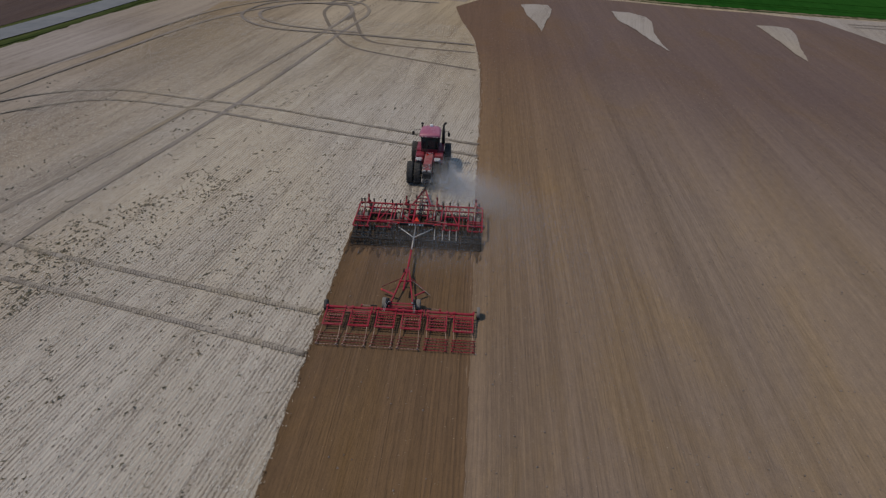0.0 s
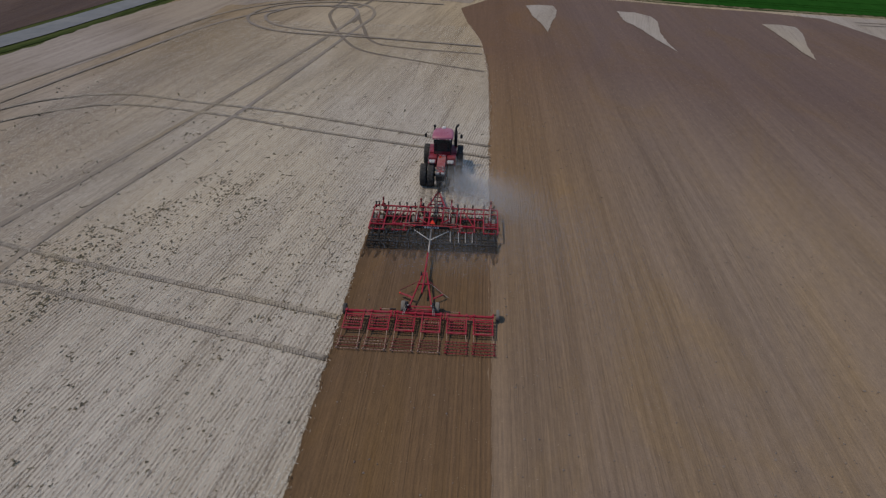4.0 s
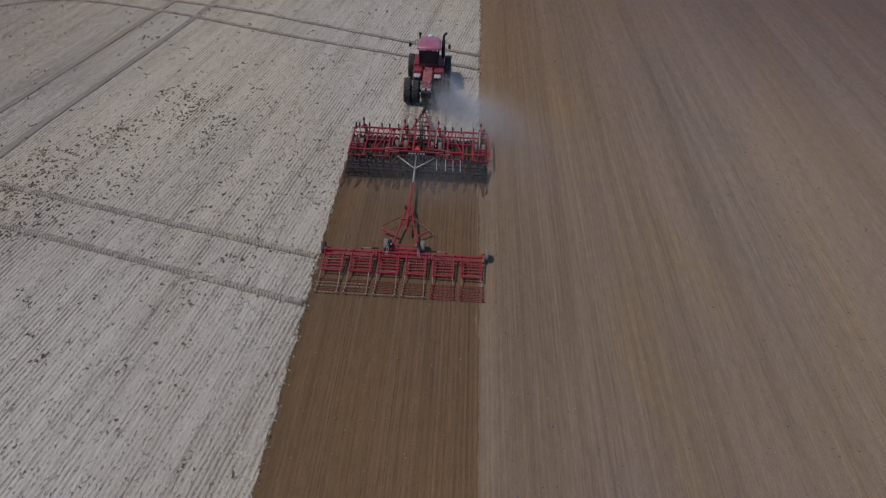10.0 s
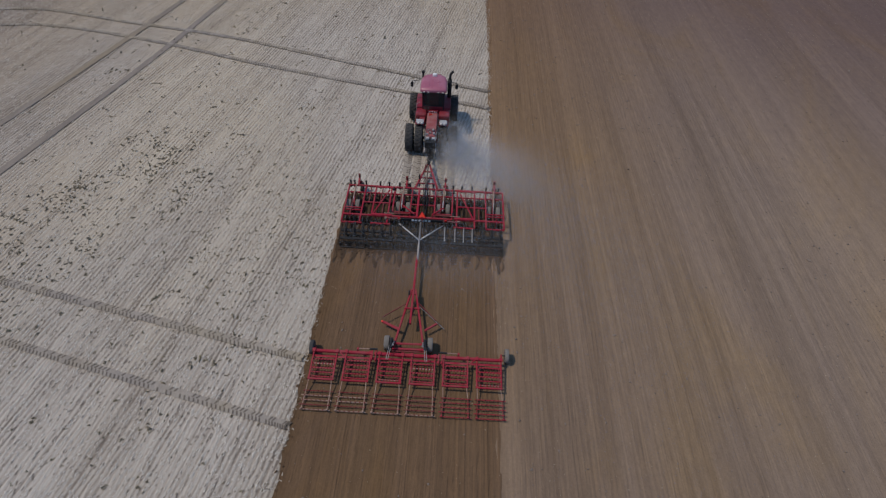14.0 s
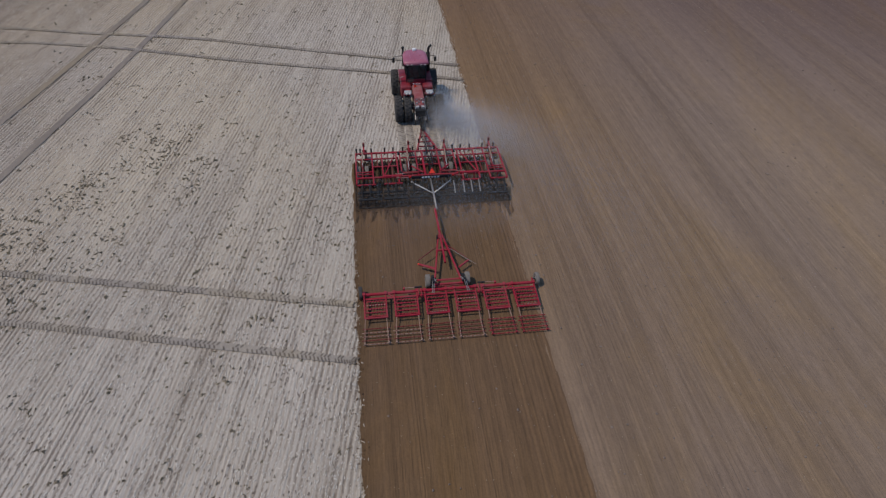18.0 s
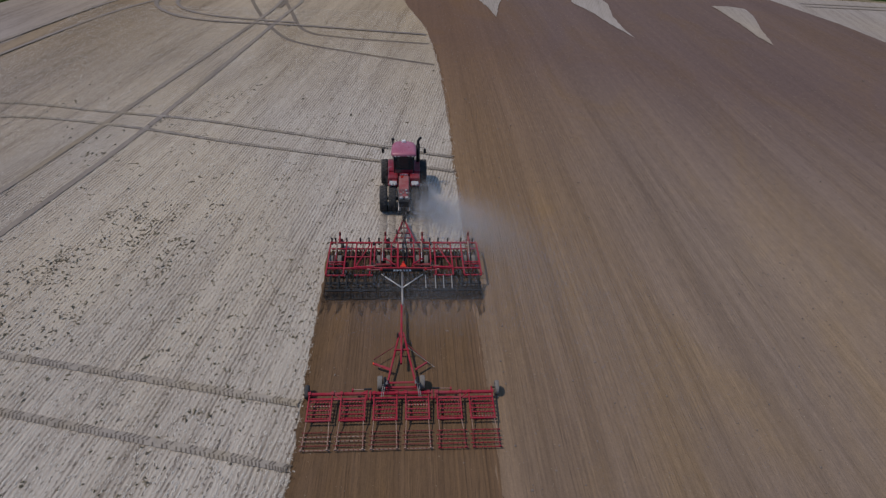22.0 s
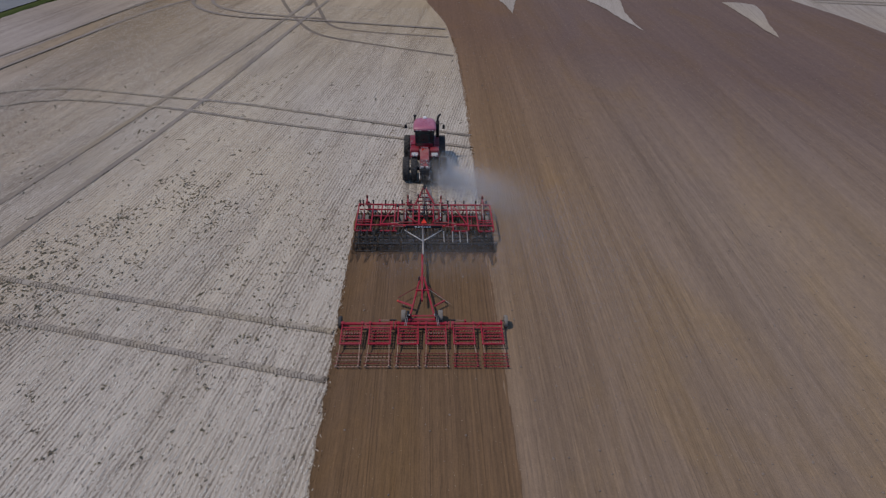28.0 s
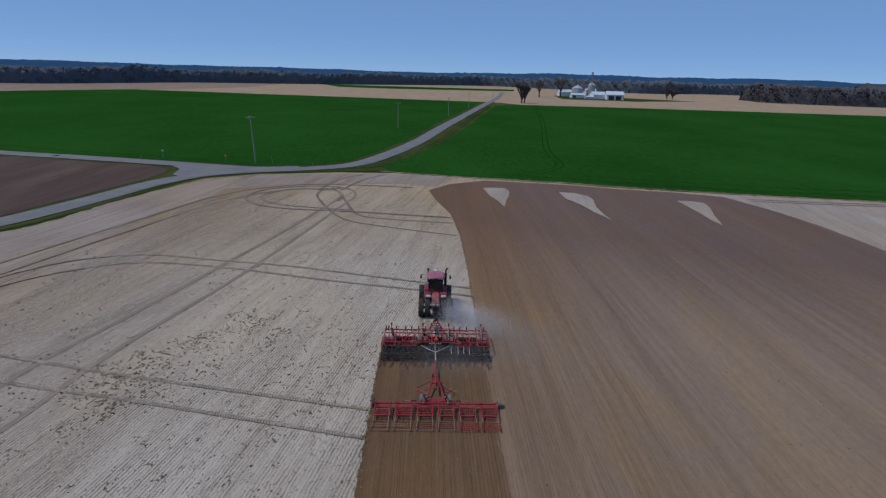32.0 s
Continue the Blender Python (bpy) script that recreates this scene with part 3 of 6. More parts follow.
def till(X, Y, period=0.23, gain=1.0):
    """Fine ridges that the tines leave, with uneven crests: some columns high, some worn away."""
    col = rng.normal(0, 0.0045, X.shape[1])[None, :] * (0.7 + 0.5 * np.sin(0.11 * Y + 7 * np.sin(X)))
    amp = 0.003 + 0.004 * np.clip(wob(X, Y, 1.0, 0.35, 0.05, 2) + 0.3, 0, 1.2)
    return gain * amp * np.sin(2 * np.pi * X / period + wob(X, Y, 0.4, 0.9, 0.35, 2)) + gain * col + 0.0045 * rng.standard_normal(X.shape)


def strip_fn(X, Y):
    Z = 0.035 + till(X, Y, 0.26, 1.5)
    E = X.copy()
    left = X < -5.0
    E[left] += 0.05 * rng.standard_normal(X.shape)[left]
    return np.stack([E, Y, Z], -1)


ys = np.concatenate([np.arange(-75, -26, 1.5), np.arange(-26, 13.3, 0.45)])
tagged(grid_sheet("tilled_strip", np.arange(-5.12, 4.62, 0.0575), ys, strip_fn, M["soil_fresh"]), "freshly worked dark brown soil with fine tine ridges", "soil", kind="structure")


def cut_fn(X, Y):
    """Moist soil that the blades have just turned, its colour darkened further for shade under the frame, humped into
    clods and furrows; it fades out in tongues behind the baskets.
    """
    reach = 6.25 + 0.4 * rough(np.floor((X + 0.2 * np.sin(1.3 * X)) / 0.66), 3)
    w = np.clip((Y - reach) / 1.4, 0, 1) * np.clip((13.45 - Y) / 0.5, 0, 1)
    fur = 0.5 + 0.5 * np.sin(2 * np.pi * X / 0.66 + 0.7 * np.sin(1.3 * X))
    Z = -0.02 + w * np.where(Y < 8.2, 0.085, 0.105) + np.where(Y < 8.2, 0.06 * (fur - 0.62) * np.clip((8.2 - Y) / 0.4, 0, 1), 0.045 * np.sin(2 * np.pi * X / 0.27 + 0.4 * Y))
    Z = Z + rng.standard_normal(X.shape) * np.where(Y < 8.2, 0.0025, 0.014)
    return np.stack([X + 0.004 * rng.standard_normal(X.shape), Y, Z], -1)


tagged(grid_sheet("cut_soil", np.arange(-5.0, 5.1, 0.07), np.arange(5.8, 13.5, 0.1), cut_fn, M["soil_moist_shaded"]), "moist soil just turned by the blades, coloured darker for shade under the frame", "soil", kind="structure")


def main_fn(X, Y):
    D = X
    V = (Y + 75) / 175.0
    top = top_y(D + 4.6)
    y = -75 + V * (top + 75)
    x = D + edge_x(y) * np.clip(1 - D / 30, 0, 1) + 4.6 * np.clip(D / 30, 0, 1)
    z = 0.03 + till(x, y, 0.25, 0.7) * np.clip(1.3 - D / 32, 0.25, 1)
    x = x + np.where(D < -0.15, 0.05 * rng.standard_normal(x.shape), 0)
    return np.stack([x, y, z], -1)


ds = np.concatenate([np.arange(-0.19, 30, 0.0625), np.arange(30, 67.5, 0.5)])
tagged(grid_sheet("tilled_field", ds, np.linspace(-75, 100, 190), main_fn, M["soil_dry"]), "worked greyish brown soil with long passes", "soil", kind="structure")


def across(X, Y):
    """How far a place lies across the stubble rows."""
    return X * math.cos(radians(ROW_TURN)) - Y * math.sin(radians(ROW_TURN))


def stub_fn(X, Y):
    U = across(X, Y)
    row = np.floor(U / 0.26)
    seg = np.floor((Y + 3 * rough(row, 1)) / 0.8)
    broken = np.clip(0.55 + 0.6 * rough(row, seg) + wob(X, Y, 0.3, 0.31, 0.2, 5), 0, 1.4)
    Z = 0.022 + 0.0125 * broken * np.sin(2 * np.pi * U / 0.26 + wob(X, Y, 0.8, 0.5, 0.3, 1)) + 0.004 * rough(row, 0) + 0.0055 * rng.standard_normal(X.shape)
    return np.stack([X, Y, Z], -1)


def stub_left(X, Y):
    P = stub_fn(X, Y)
    e = X > -5.2
    P[..., 0][e] += (0.05 * np.sin(0.9 * Y + 2 * np.sin(0.37 * Y)) + 0.08 * rng.standard_normal(X.shape))[e]
    P[..., 2][e] = -0.01
    return P


def stub_ahead(X, Y):
    w = (X + 5.0) / 9.6
    x = -5.0 + w * (edge_x(Y) + 5.0)
    P = stub_fn(x, Y)
    P[..., 0] = x
    e = X > 4.55
    P[..., 0][e] += (0.05 * np.sin(0.8 * Y + 2 * np.sin(0.41 * Y)) + 0.07 * rng.standard_normal(X.shape))[e]
    P[..., 2][e] = 0.0
    return P


ys = np.concatenate([np.arange(-40, 30, 0.36), np.arange(30, 86, 0.9)])
xs = np.concatenate([np.arange(-44, -24, 0.1), np.arange(-24, -5.3, 0.066), [-5.25, -5.1]])
tagged(grid_sheet("stubble_rows", xs, ys, stub_left, M["stubble"]), "pale stubble rows with scattered residue", "stubble", kind="structure")
ys = np.concatenate([np.arange(13.05, 30, 0.36), np.arange(30, 86, 0.9)])
tagged(grid_sheet("stubble_rows", np.linspace(-5.0, 4.6, 140), ys, stub_ahead, M["stubble"]), "pale stubble rows ahead of the tractor", "stubble", kind="structure")
for pts in ([(11.7, 92), (13.6, 93), (16.7, 92.6), (17.2, 89), (16.5, 84), (15.2, 78.5), (14.2, 72.5), (13.5, 78.5), (12.3, 84.5)],
            [(28.4, 89.4), (31.7, 89), (33.9, 85.8), (34.2, 82.4), (32.9, 75), (32.6, 69.3), (32.8, 64), (31.4, 69.6), (30.3, 76.2), (28.4, 82.4)],
            [(52.4, 82.8), (55.2, 83), (57.5, 81.6), (56.8, 76.8), (54.5, 70), (52.3, 61.8), (51.9, 65.8), (52.4, 72.6), (52.4, 78.5)]):
    tagged(poly_sheet("stubble_patch", pts, 0.10, M["wedge"], 0.12, 1.0), "small pale wedge of unworked stubble left between passes", "stubble", "unworked wedges", "structure")


# ---- wheel tracks over the stubble ----
LIFT = [0.0]


def wheel_track(points, lugs=True, width=0.44, z=0.06, label="dark pressed tyre track with lug prints across the stubble", mat="track"):
    c = along(points, 0.21)
    vs, fs, mi = [], [], []
    rnd = random.Random(len(c))

    def quad(a, b, d, e, m):
        k = len(vs)
        vs.extend((a, b, d, e))
        fs.append((k, k + 1, k + 2, k + 3))
        mi.append(m)
    prev = None
    LIFT[0] += 0.0015
    for i, q in enumerate(c):
        t = (c[min(i + 1, len(c) - 1)] - c[max(i - 1, 0)]).normalized()
        n = Vector((-t.y, t.x, 0))
        w = width * 0.5 * (1 + rnd.uniform(-0.12, 0.12))
        up = Vector((0, 0, z + LIFT[0] + 0.00012 * i))
        row = (q - n * w + up, q + n * w + up)
        if prev:
            quad(prev[0], row[0], row[1], prev[1], 0)
        prev = row
        if lugs and rnd.random() < 0.9:
            for s in (-1, 1):
                if s > 0 and rnd.random() < 0.35:
                    continue
                o = q + t * (0.07 if s > 0 else -0.06) + Vector((0, 0, z + 0.012 + LIFT[0] + 0.00012 * i))
                a, b = o + n * s * 0.03 * width, o + n * s * 0.49 * width + t * 0.1
                quad(a - t * 0.04, a + t * 0.04, b + t * 0.04, b - t * 0.04, 1)
    ob = sheet("tyre_track", vs, fs, M[mat])
    ob.data.materials.append(M["lug"])
    ob.data.polygons.foreach_set("material_index", mi)
    return tagged(ob, label, "track", "tyre tracks", "structure")


wheel_track([(-62, 14), (-36.8, 7.5), (-26, 4.7), (-16.3, 2.5), (-5.3, 0.0)])
wheel_track([(-60, 9), (-33.8, 3), (-24.1, 0.9), (-15.1, -1.3), (-5.3, -3.72)])
wheel_track([(-56, 17), (-51.6, 29.3), (-46.5, 35.5), (-38.9, 37.9), (-28.6, 36.1), (-19.4, 34.4), (-10.3, 31.7), (-1.8, 29.1), (4.4, 27.2)])
wheel_track([(-53.5, 15), (-49.5, 26.2), (-43.4, 32.5), (-36.8, 34.7), (-26.1, 32.9), (-14.2, 29.4), (-1.8, 26.3), (4.4, 24.6)])
FT = "faint tyre track curving over the stubble"
for pts in ([(-36, -12), (-34.8, 4.4), (-31.9, 16.3), (-27.2, 36.2), (-20.8, 66.4), (-19, 77.8), (-19.2, 83.4), (-21.4, 86.1), (-29.2, 86.4), (-33.3, 81.7), (-34.3, 77.7), (-31.6, 72.8), (-25.6, 69.6), (-15, 67.5)],
            [(-32, -12), (-30.6, -1.8), (-28.9, 10.3), (-23.7, 33), (-17.3, 70.4), (-15.8, 79.8), (-17.3, 86.6), (-21.4, 89.9), (-27.5, 89.7), (-34.9, 85.7), (-37.2, 77.4), (-33.8, 71.1), (-27.2, 67.6), (-14.7, 66.2), (-4.5, 64.5), (3.2, 63.2)],
            [(-61, 12), (-55.4, 34.9), (-50.3, 53.1), (-42.9, 77.8), (-32.4, 89.8), (-20.5, 92.6), (-4, 91)],
            [(-58, 10), (-52.5, 30.7), (-47.9, 48.4), (-40.8, 71.8), (-31.2, 84.9), (-19.9, 88.1)],
            [(3.9, 51.2), (-6, 55.1), (-13.8, 58.9), (-17.4, 63.8), (-21.1, 72.5), (-23.7, 81.1), (-22.8, 87.2), (-19.9, 84.5), (-18.3, 79.5), (-18.6, 75.2)],
            [(3.5, 59.3), (-8.2, 61.3), (-13.4, 64.1), (-16.4, 72.9), (-19.5, 83.3), (-21.8, 88.5)],
            [(-24.3, 85.7), (-21.5, 99.5), (-17, 106.3)], [(-19.6, 86.3), (-16.2, 98.8), (-11.5, 107.1)]):
    wheel_track(pts, False, 0.55, 0.045, FT, "loop" if pts[0][1] > 20 else "faint")
for x in (-1.4, -0.74, 1.0, 1.7):
    wheel_track([(x, 13.2), (x, 15.5), (x, 17.8)], True, 0.5, 0.04, "fresh tyre track behind the tractor")
for y in (86.5, 84.5):
    wheel_track([(70, y), (95, y - 2.2), (150, y - 5)], False, 0.6, 0.05, FT, "faint")

# sprayer lines in the wheat
for pts in ([(22, 112), (36, 130), (40, 170), (62, 300), (84, 450)], [(24, 110.5), (38, 129), (42, 170), (64, 300), (86, 450)],
            [(-60, 124), (-120, 140), (-240, 175)],
            [(16, 110), (32, 107), (44, 103.4), (68, 98), (100, 93), (190, 87)], [(18, 111.6), (32, 109), (44, 105.4), (68, 100), (100, 95), (190, 89)],
            [(34, 114), (46, 110.5), (70, 105.5), (102, 100.5), (190, 94.5)]):
    tagged(ribbon("wheat_tramline", pts, 0.3, 0.0, M["tramline"], 3.0, 0.05), "thin sprayer track through the wheat", "track", "sprayer tracks", "structure")


# ---- wheels ----
def tyre_bm(r, w, lugs=0, rim=0.55, depth=0.045, seg=36):
    bm = B()
    rr = r * rim
    h = w / 2
    lathe(bm, [(rr, -h * 0.72), (rr + (r - rr) * 0.25, -h * 0.98), (rr + (r - rr) * 0.6, -h), (r - depth * 1.6, -h * 0.94), (r - depth, -h * 0.72), (r - depth * 0.8, 0), (r - depth, h * 0.72), (r - depth * 1.6, h * 0.94), (rr + (r - rr) * 0.6, h), (rr + (r - rr) * 0.25, h * 0.98), (rr, h * 0.72)], seg)
    for f in [f for f in bm.faces if len(f.verts) > 4]:
        bm.faces.remove(f)
    for i in range(lugs):
        for s in (-1, 1):
            t0 = 2 * math.pi * (i + (0.5 if s > 0 else 0)) / lugs
            dt = 0.5 * 2 * math.pi / lugs
            a = (s * 0.02 * w, t0 + dt * 1.1)
            b = (s * h * 0.97, t0)
            q = []
            for (x, t), rad in (((a), r), ((b), r - depth * 0.3)):
                for off in (-0.22 * dt, 0.22 * dt):
                    for k in (rad, rad - depth * 1.5):
                        q.append(bm.verts.new((x, k * math.cos(t + off), k * math.sin(t + off))))
            for f in ((0, 2, 6, 4), (0, 1, 5, 4), (2, 3, 7, 6), (4, 5, 7, 6), (0, 1, 3, 2)):
                bm.faces.new([q[j] for j in f])
    return bm


def rim_bm(r, w, dish=0.06):
    bm = B()
    h = w * 0.36
    lathe(bm, [(r * 1.02, -h * 1.05), (r * 0.92, -h), (r * 0.86, -h * 0.4), (r * 0.55, dish - h * 0.6), (r * 0.3, dish * 0.3 - h * 0.6), (0.001, -h * 0.7)], 28)
    lathe(bm, [(r * 1.02, h * 1.05), (r * 0.92, h), (r * 0.86, h * 0.4), (r * 0.55, h * 0.5 - dish), (r * 0.3, h * 0.6), (0.001, h * 0.6)], 28)
    return bm


def bolt_bm(r, x, t):
    return rod(B(), (x - 0.03, r * math.cos(t), r * math.sin(t)), (x + 0.03, r * math.cos(t), r * math.sin(t)), 0.022, seg=6)


# ---- the tractor ----
def make_tractor():
    T = thing("tractor", (0.14, 18.65, 0), "large red articulated tractor with dual wheels towing tillage gear", "tractor")
    FR = 4.25  # front axle ahead of the rear one
    # wheels
    proto = None
    for ay in (0.0, FR):
        for x in (-1.55, -0.88, 0.88, 1.55):
            if proto is None:
                wh = part("wheel", tyre_bm(0.99, 0.56, 22, 0.54, 0.06, 44), M["rubber"], T, "black lugged tractor tyre", True)
                wh.matrix_basis = pose(x, ay, 0.97)
                rm = part("rim", rim_bm(0.54, 0.56), M["silver"], wh, "silver wheel rim", True)
                bolts = [part("hub_bolt", bolt_bm(0.2, -0.14, 2 * math.pi * i / 10), M["grey_steel"], wh) for i in range(10)]
                proto = (wh, rm, bolts)
            else:
                wh = share("wheel", proto[0], T, pose(x, ay, 0.97, 0, 0, 0 if x < 0 else 180))
                tagged(wh, "black lugged tractor tyre")
                share("rim", proto[1], wh, Matrix())
                for bo in proto[2]:
                    share("hub_bolt", bo, wh, Matrix())
        part("axle", rod(B(), (-1.75, ay, 0.97), (1.75, ay, 0.97), 0.13, seg=16), M["black"], T)
        part("axle_housing", block(B(), (0, ay, 0.98), (0.9, 0.5, 0.5), 0.06), M["red"], T)
    # rear frame and deck
    bm = block(B(), (0, 0.25, 1.32), (0.78, 3.3, 0.5), 0.04)
    part("rear_frame", bm, M["black"], T)
    bm = block(B(), (0.0, 0.8, 1.76), (0.84, 2.3, 0.4), 0.07, 0.88)
    part("rear_cover", bm, M["dusty_cover"], T, "red sheet-metal cover over the rear frame")
    bm = block(B(), (0.0, 1.95, 1.95), (0.74, 0.12, 0.2), 0.02)
    part("name_plate", bm, M["red"], T)
    for i in range(5):
        part("name_bar", block(B(), (-0.24 + 0.12 * i, 1.88, 1.98), (0.07, 0.02, 0.09), 0), M["white"], T, "white bar of lettering")
    for s in (-1, 1):
        part("fuel_tank", block(B(), (s * 0.84, 2.0, 1.5), (0.8, 1.15, 0.95), 0.16), M["red"], T, "red rounded fuel tank")
        part("front_fender", block(B(), (s * 1.0, 3.3, 1.98), (0.52, 1.9, 0.16), 0.06), M["red"], T, "red fender beside the cab")
        # fender with its lamp box
        bm = B()
        n = 9
        for k in range(n):
            a0, a1 = radians(12 + 80 * k / n), radians(12 + 80 * (k + 1) / n)
            for x0, x1 in ((s * 0.5, s * 1.15),):
                q = []
                for r in (1.12, 1.16):
                    for a in (a0, a1):
                        for x in (x0, x1):
                            q.append(bm.verts.new((x, r * math.cos(a), 0.97 + r * math.sin(a))))
                for f in ((0, 1, 3, 2), (4, 5, 7, 6), (0, 1, 5, 4), (2, 3, 7, 6), (0, 2, 6, 4), (1, 3, 7, 5)):
                    bm.faces.new([q[j] for j in f])
        part("fender", bm, M["red"], T, "red wheel fender")
        lb = part("lamp_box", block(B(), (s * 0.82, 0.2, 2.2), (0.54, 0.4, 0.16), 0.04), M["silver"], T, "pale lamp panel on the fender")
        for dx in (-0.11, 0.11):
            part("rear_lamp", lathe(B(), [(0.001, -0.115), (0.075, -0.105), (0.085, -0.06), (0.085, 0.0)], 14, "y", (s * 0.80 + dx, 0.03, 2.2)), M["lamp"], lb, "round clear rear lamp", True)
    part("slow_sign", lathe(B(), [(0.16, -0.01), (0.16, 0.01)], 3, "y", (-0.15, 1.35, 2.1)), M["orange"], T, "orange triangular slow-moving sign")
    # hitch and hydraulics
    part("drawbar", beam(B(), (0, -0.6, 0.55), (0, -1.95, 0.55), 0.16, 0.09), M["black"], T)
    for s in (-1, 1):
        part("hitch_mast", beam(B(), (s * 0.28, -1.35, 0.7), (s * 0.28, -1.3, 1.5), 0.09, 0.12), M["grey_steel"], T)
    part("hitch_crossbar", beam(B(), (-0.34, -1.32, 1.45), (0.34, -1.32, 1.45), 0.1, 0.1), M["grey_steel"], T)
    for s in (-1, 1):
        part("lift_arm", beam(B(), (s * 0.36, -0.5, 1.15), (s * 0.42, -1.7, 0.7), 0.07, 0.12), M["black"], T)
        part("lift_cylinder", rod(B(), (s * 0.36, -0.9, 1.3), (s * 0.4, -1.5, 0.8), 0.05, seg=12), M["grey_steel"], T)
    for i in range(6):
        x = -0.2 + 0.08 * i
        bm = B()
        c = along([(x, -1.3, 1.35), (x * 1.1, -1.7, 1.15), (x * 0.7, -2.2, 0.8), (x * 0.4, -2.9, 0.85)], 0.2)
        for a, b in zip(c, c[1:]):
            rod(bm, a, b, 0.018, seg=6)
        part("hose", bm, M["black"], T, "black hydraulic hose", True)
    part("rear_housing", block(B(), (0, -0.62, 1.6), (0.7, 0.6, 0.3), 0.05, 0.9), M["dusty_cover"], T)
    for i, (x, y) in enumerate(((-0.2, -0.2), (0.16, -0.26), (-0.06, -0.55), (0.22, -0.7), (-0.24, -0.78))):
        part("hydraulic_fitting", block(B(), (x, y, 1.82 + 0.04 * (i % 2)), (0.14, 0.12, 0.14), 0.03), M["silver" if i % 2 else "grey_steel"], T, "pale dusty hydraulic fitting")
    for s in (-1, 1):
        part("deck_rail", rod(B(), (s * 0.4, 0.25, 1.72), (s * 0.36, -1.25, 1.62), 0.035, seg=8), M["grey_steel"], T)
        part("remote_valve", block(B(), (s * 0.2, -0.95, 1.62), (0.22, 0.3, 0.16), 0.02), M["silver"], T, "pale hydraulic valve")
    part("coupler_block", block(B(), (0, -1.28, 1.2), (0.46, 0.14, 0.22), 0.02), M["grey_steel"], T)
    # cab
    cy, cz = 3.05, 1.75
    part("cab_floor", block(B(), (0, cy, cz - 0.02), (1.46, 1.75, 0.16), 0.04), M["black"], T)
    for s in (-1, 1):
        for y0, y1 in ((cy - 0.84, cy - 0.78), (cy + 0.1, cy + 0.12), (cy + 0.85, cy + 0.72)):
            part("cab_pillar", beam(B(), (s * 0.73, y0, cz), (s * 0.78, y1, 3.5), 0.09, 0.09), M["black"], T)
        part("side_window", block(B(), (s * 0.75, cy, 2.72), (0.012, 1.5, 1.45), 0), M["glass"], T)
        part("side_panel", block(B(), (s * 0.75, cy, 1.98), (0.05, 1.62, 0.42), 0.02), M["red"], T)
    part("rear_window", block(B(), (0, cy - 0.81, 2.86), (1.42, 0.012, 1.2), 0), M["glass"], T)
    part("windscreen", block(B(), (0, cy + 0.8, 2.75), (1.42, 0.012, 1.4), 0), M["glass"], T)
    part("rear_wall", block(B(), (0, cy - 0.84, 2.0), (1.4, 0.08, 0.5), 0.03), M["red"], T)
    part("rear_window_seal", beam(B(), (-0.68, cy - 0.86, 2.27), (0.68, cy - 0.86, 2.27), 0.05, 0.05), M["black"], T)
    half = [(0.0, -1.13), (0.86, -1.12), (0.95, -1.02), (0.97, -0.3), (0.94, 0.45), (0.82, 0.86), (0.62, 1.08), (0.35, 1.17), (0.0, 1.2)]
    ring = half + [(-x, y) for x, y in half[-2:0:-1]]
    bm = B()
    levels = []
    for z, k in ((3.46, 0.93), (3.5, 0.985), (3.6, 1.0), (3.69, 0.965), (3.75, 0.87), (3.79, 0.7)):
        levels.append([bm.verts.new((x * k, cy + 0.02 + y * k, z)) for x, y in ring])
    for a, b in zip(levels, levels[1:]):
        for k in range(len(ring)):
            bm.faces.new((a[k], a[(k + 1) % len(ring)], b[(k + 1) % len(ring)], b[k]))
    bm.faces.new(levels[0][::-1])
    bm.faces.new(levels[-1])
    roof = part("roof", bm, M["roof_red"], T, "faded red cab roof with ribs, sky sheen put into its pink", True)
    for x in (-0.35, 0.0, 0.35):
        part("roof_rib", block(B(), (x, cy - 0.05, 3.795), (0.07, 1.35, 0.03), 0.01), M["roof_red"], roof)
    part("beacon", block(B(), (0.0, cy + 0.8, 3.86), (0.34, 0.28, 0.2), 0.06, 0.8), M["white"], T, "white receiver dome on the roof")
    for x in (-0.66, -0.36, 0.36, 0.66):
        part("work_lamp", block(B(), (x, cy - 1.1, 3.53), (0.14, 0.08, 0.08), 0.02), M["lamp"], T, "rear work lamp under the roof's edge")
    part("seat", block(block(B(), (0, cy - 0.1, 2.3), (0.55, 0.55, 0.2), 0.06), (0, cy - 0.36, 2.7), (0.52, 0.16, 0.75), 0.06), M["seat"], T)
    part("console", block(B(), (0.45, cy + 0.1, 2.3), (0.22, 0.6, 0.35), 0.04), M["seat"], T)
    part("steering_wheel", rod(B(), (0, cy + 0.42, 2.55), (0, cy + 0.46, 2.6), 0.2, seg=16), M["seat"], T)
    for s in (-1, 1):
        arm = part("mirror_arm", rod(rod(B(), (s * 0.9, cy + 0.72, 3.45), (s * 1.62, cy + 0.55, 3.42), 0.02), (s * 1.62, cy + 0.55, 3.42), (s * 1.62, cy + 0.55, 3.2), 0.02), M["black"], T)
        part("mirror", block(B(), (s * 1.64, cy + 0.53, 3.16), (0.2, 0.1, 0.36), 0.03), M["black"], arm, "black side mirror")
    # engine hood, stacks, steps
    part("hood", block(B(), (0, 5.35, 2.02), (1.05, 2.7, 0.95), 0.12, 0.9), M["red"], T, "long red engine hood", True)
    part("grille", block(B(), (0, 6.72, 1.85), (0.9, 0.08, 0.85), 0.03), M["black"], T)
    part("front_frame", block(B(), (0, 5.0, 1.2), (0.8, 3.2, 0.5), 0.05), M["black"], T)
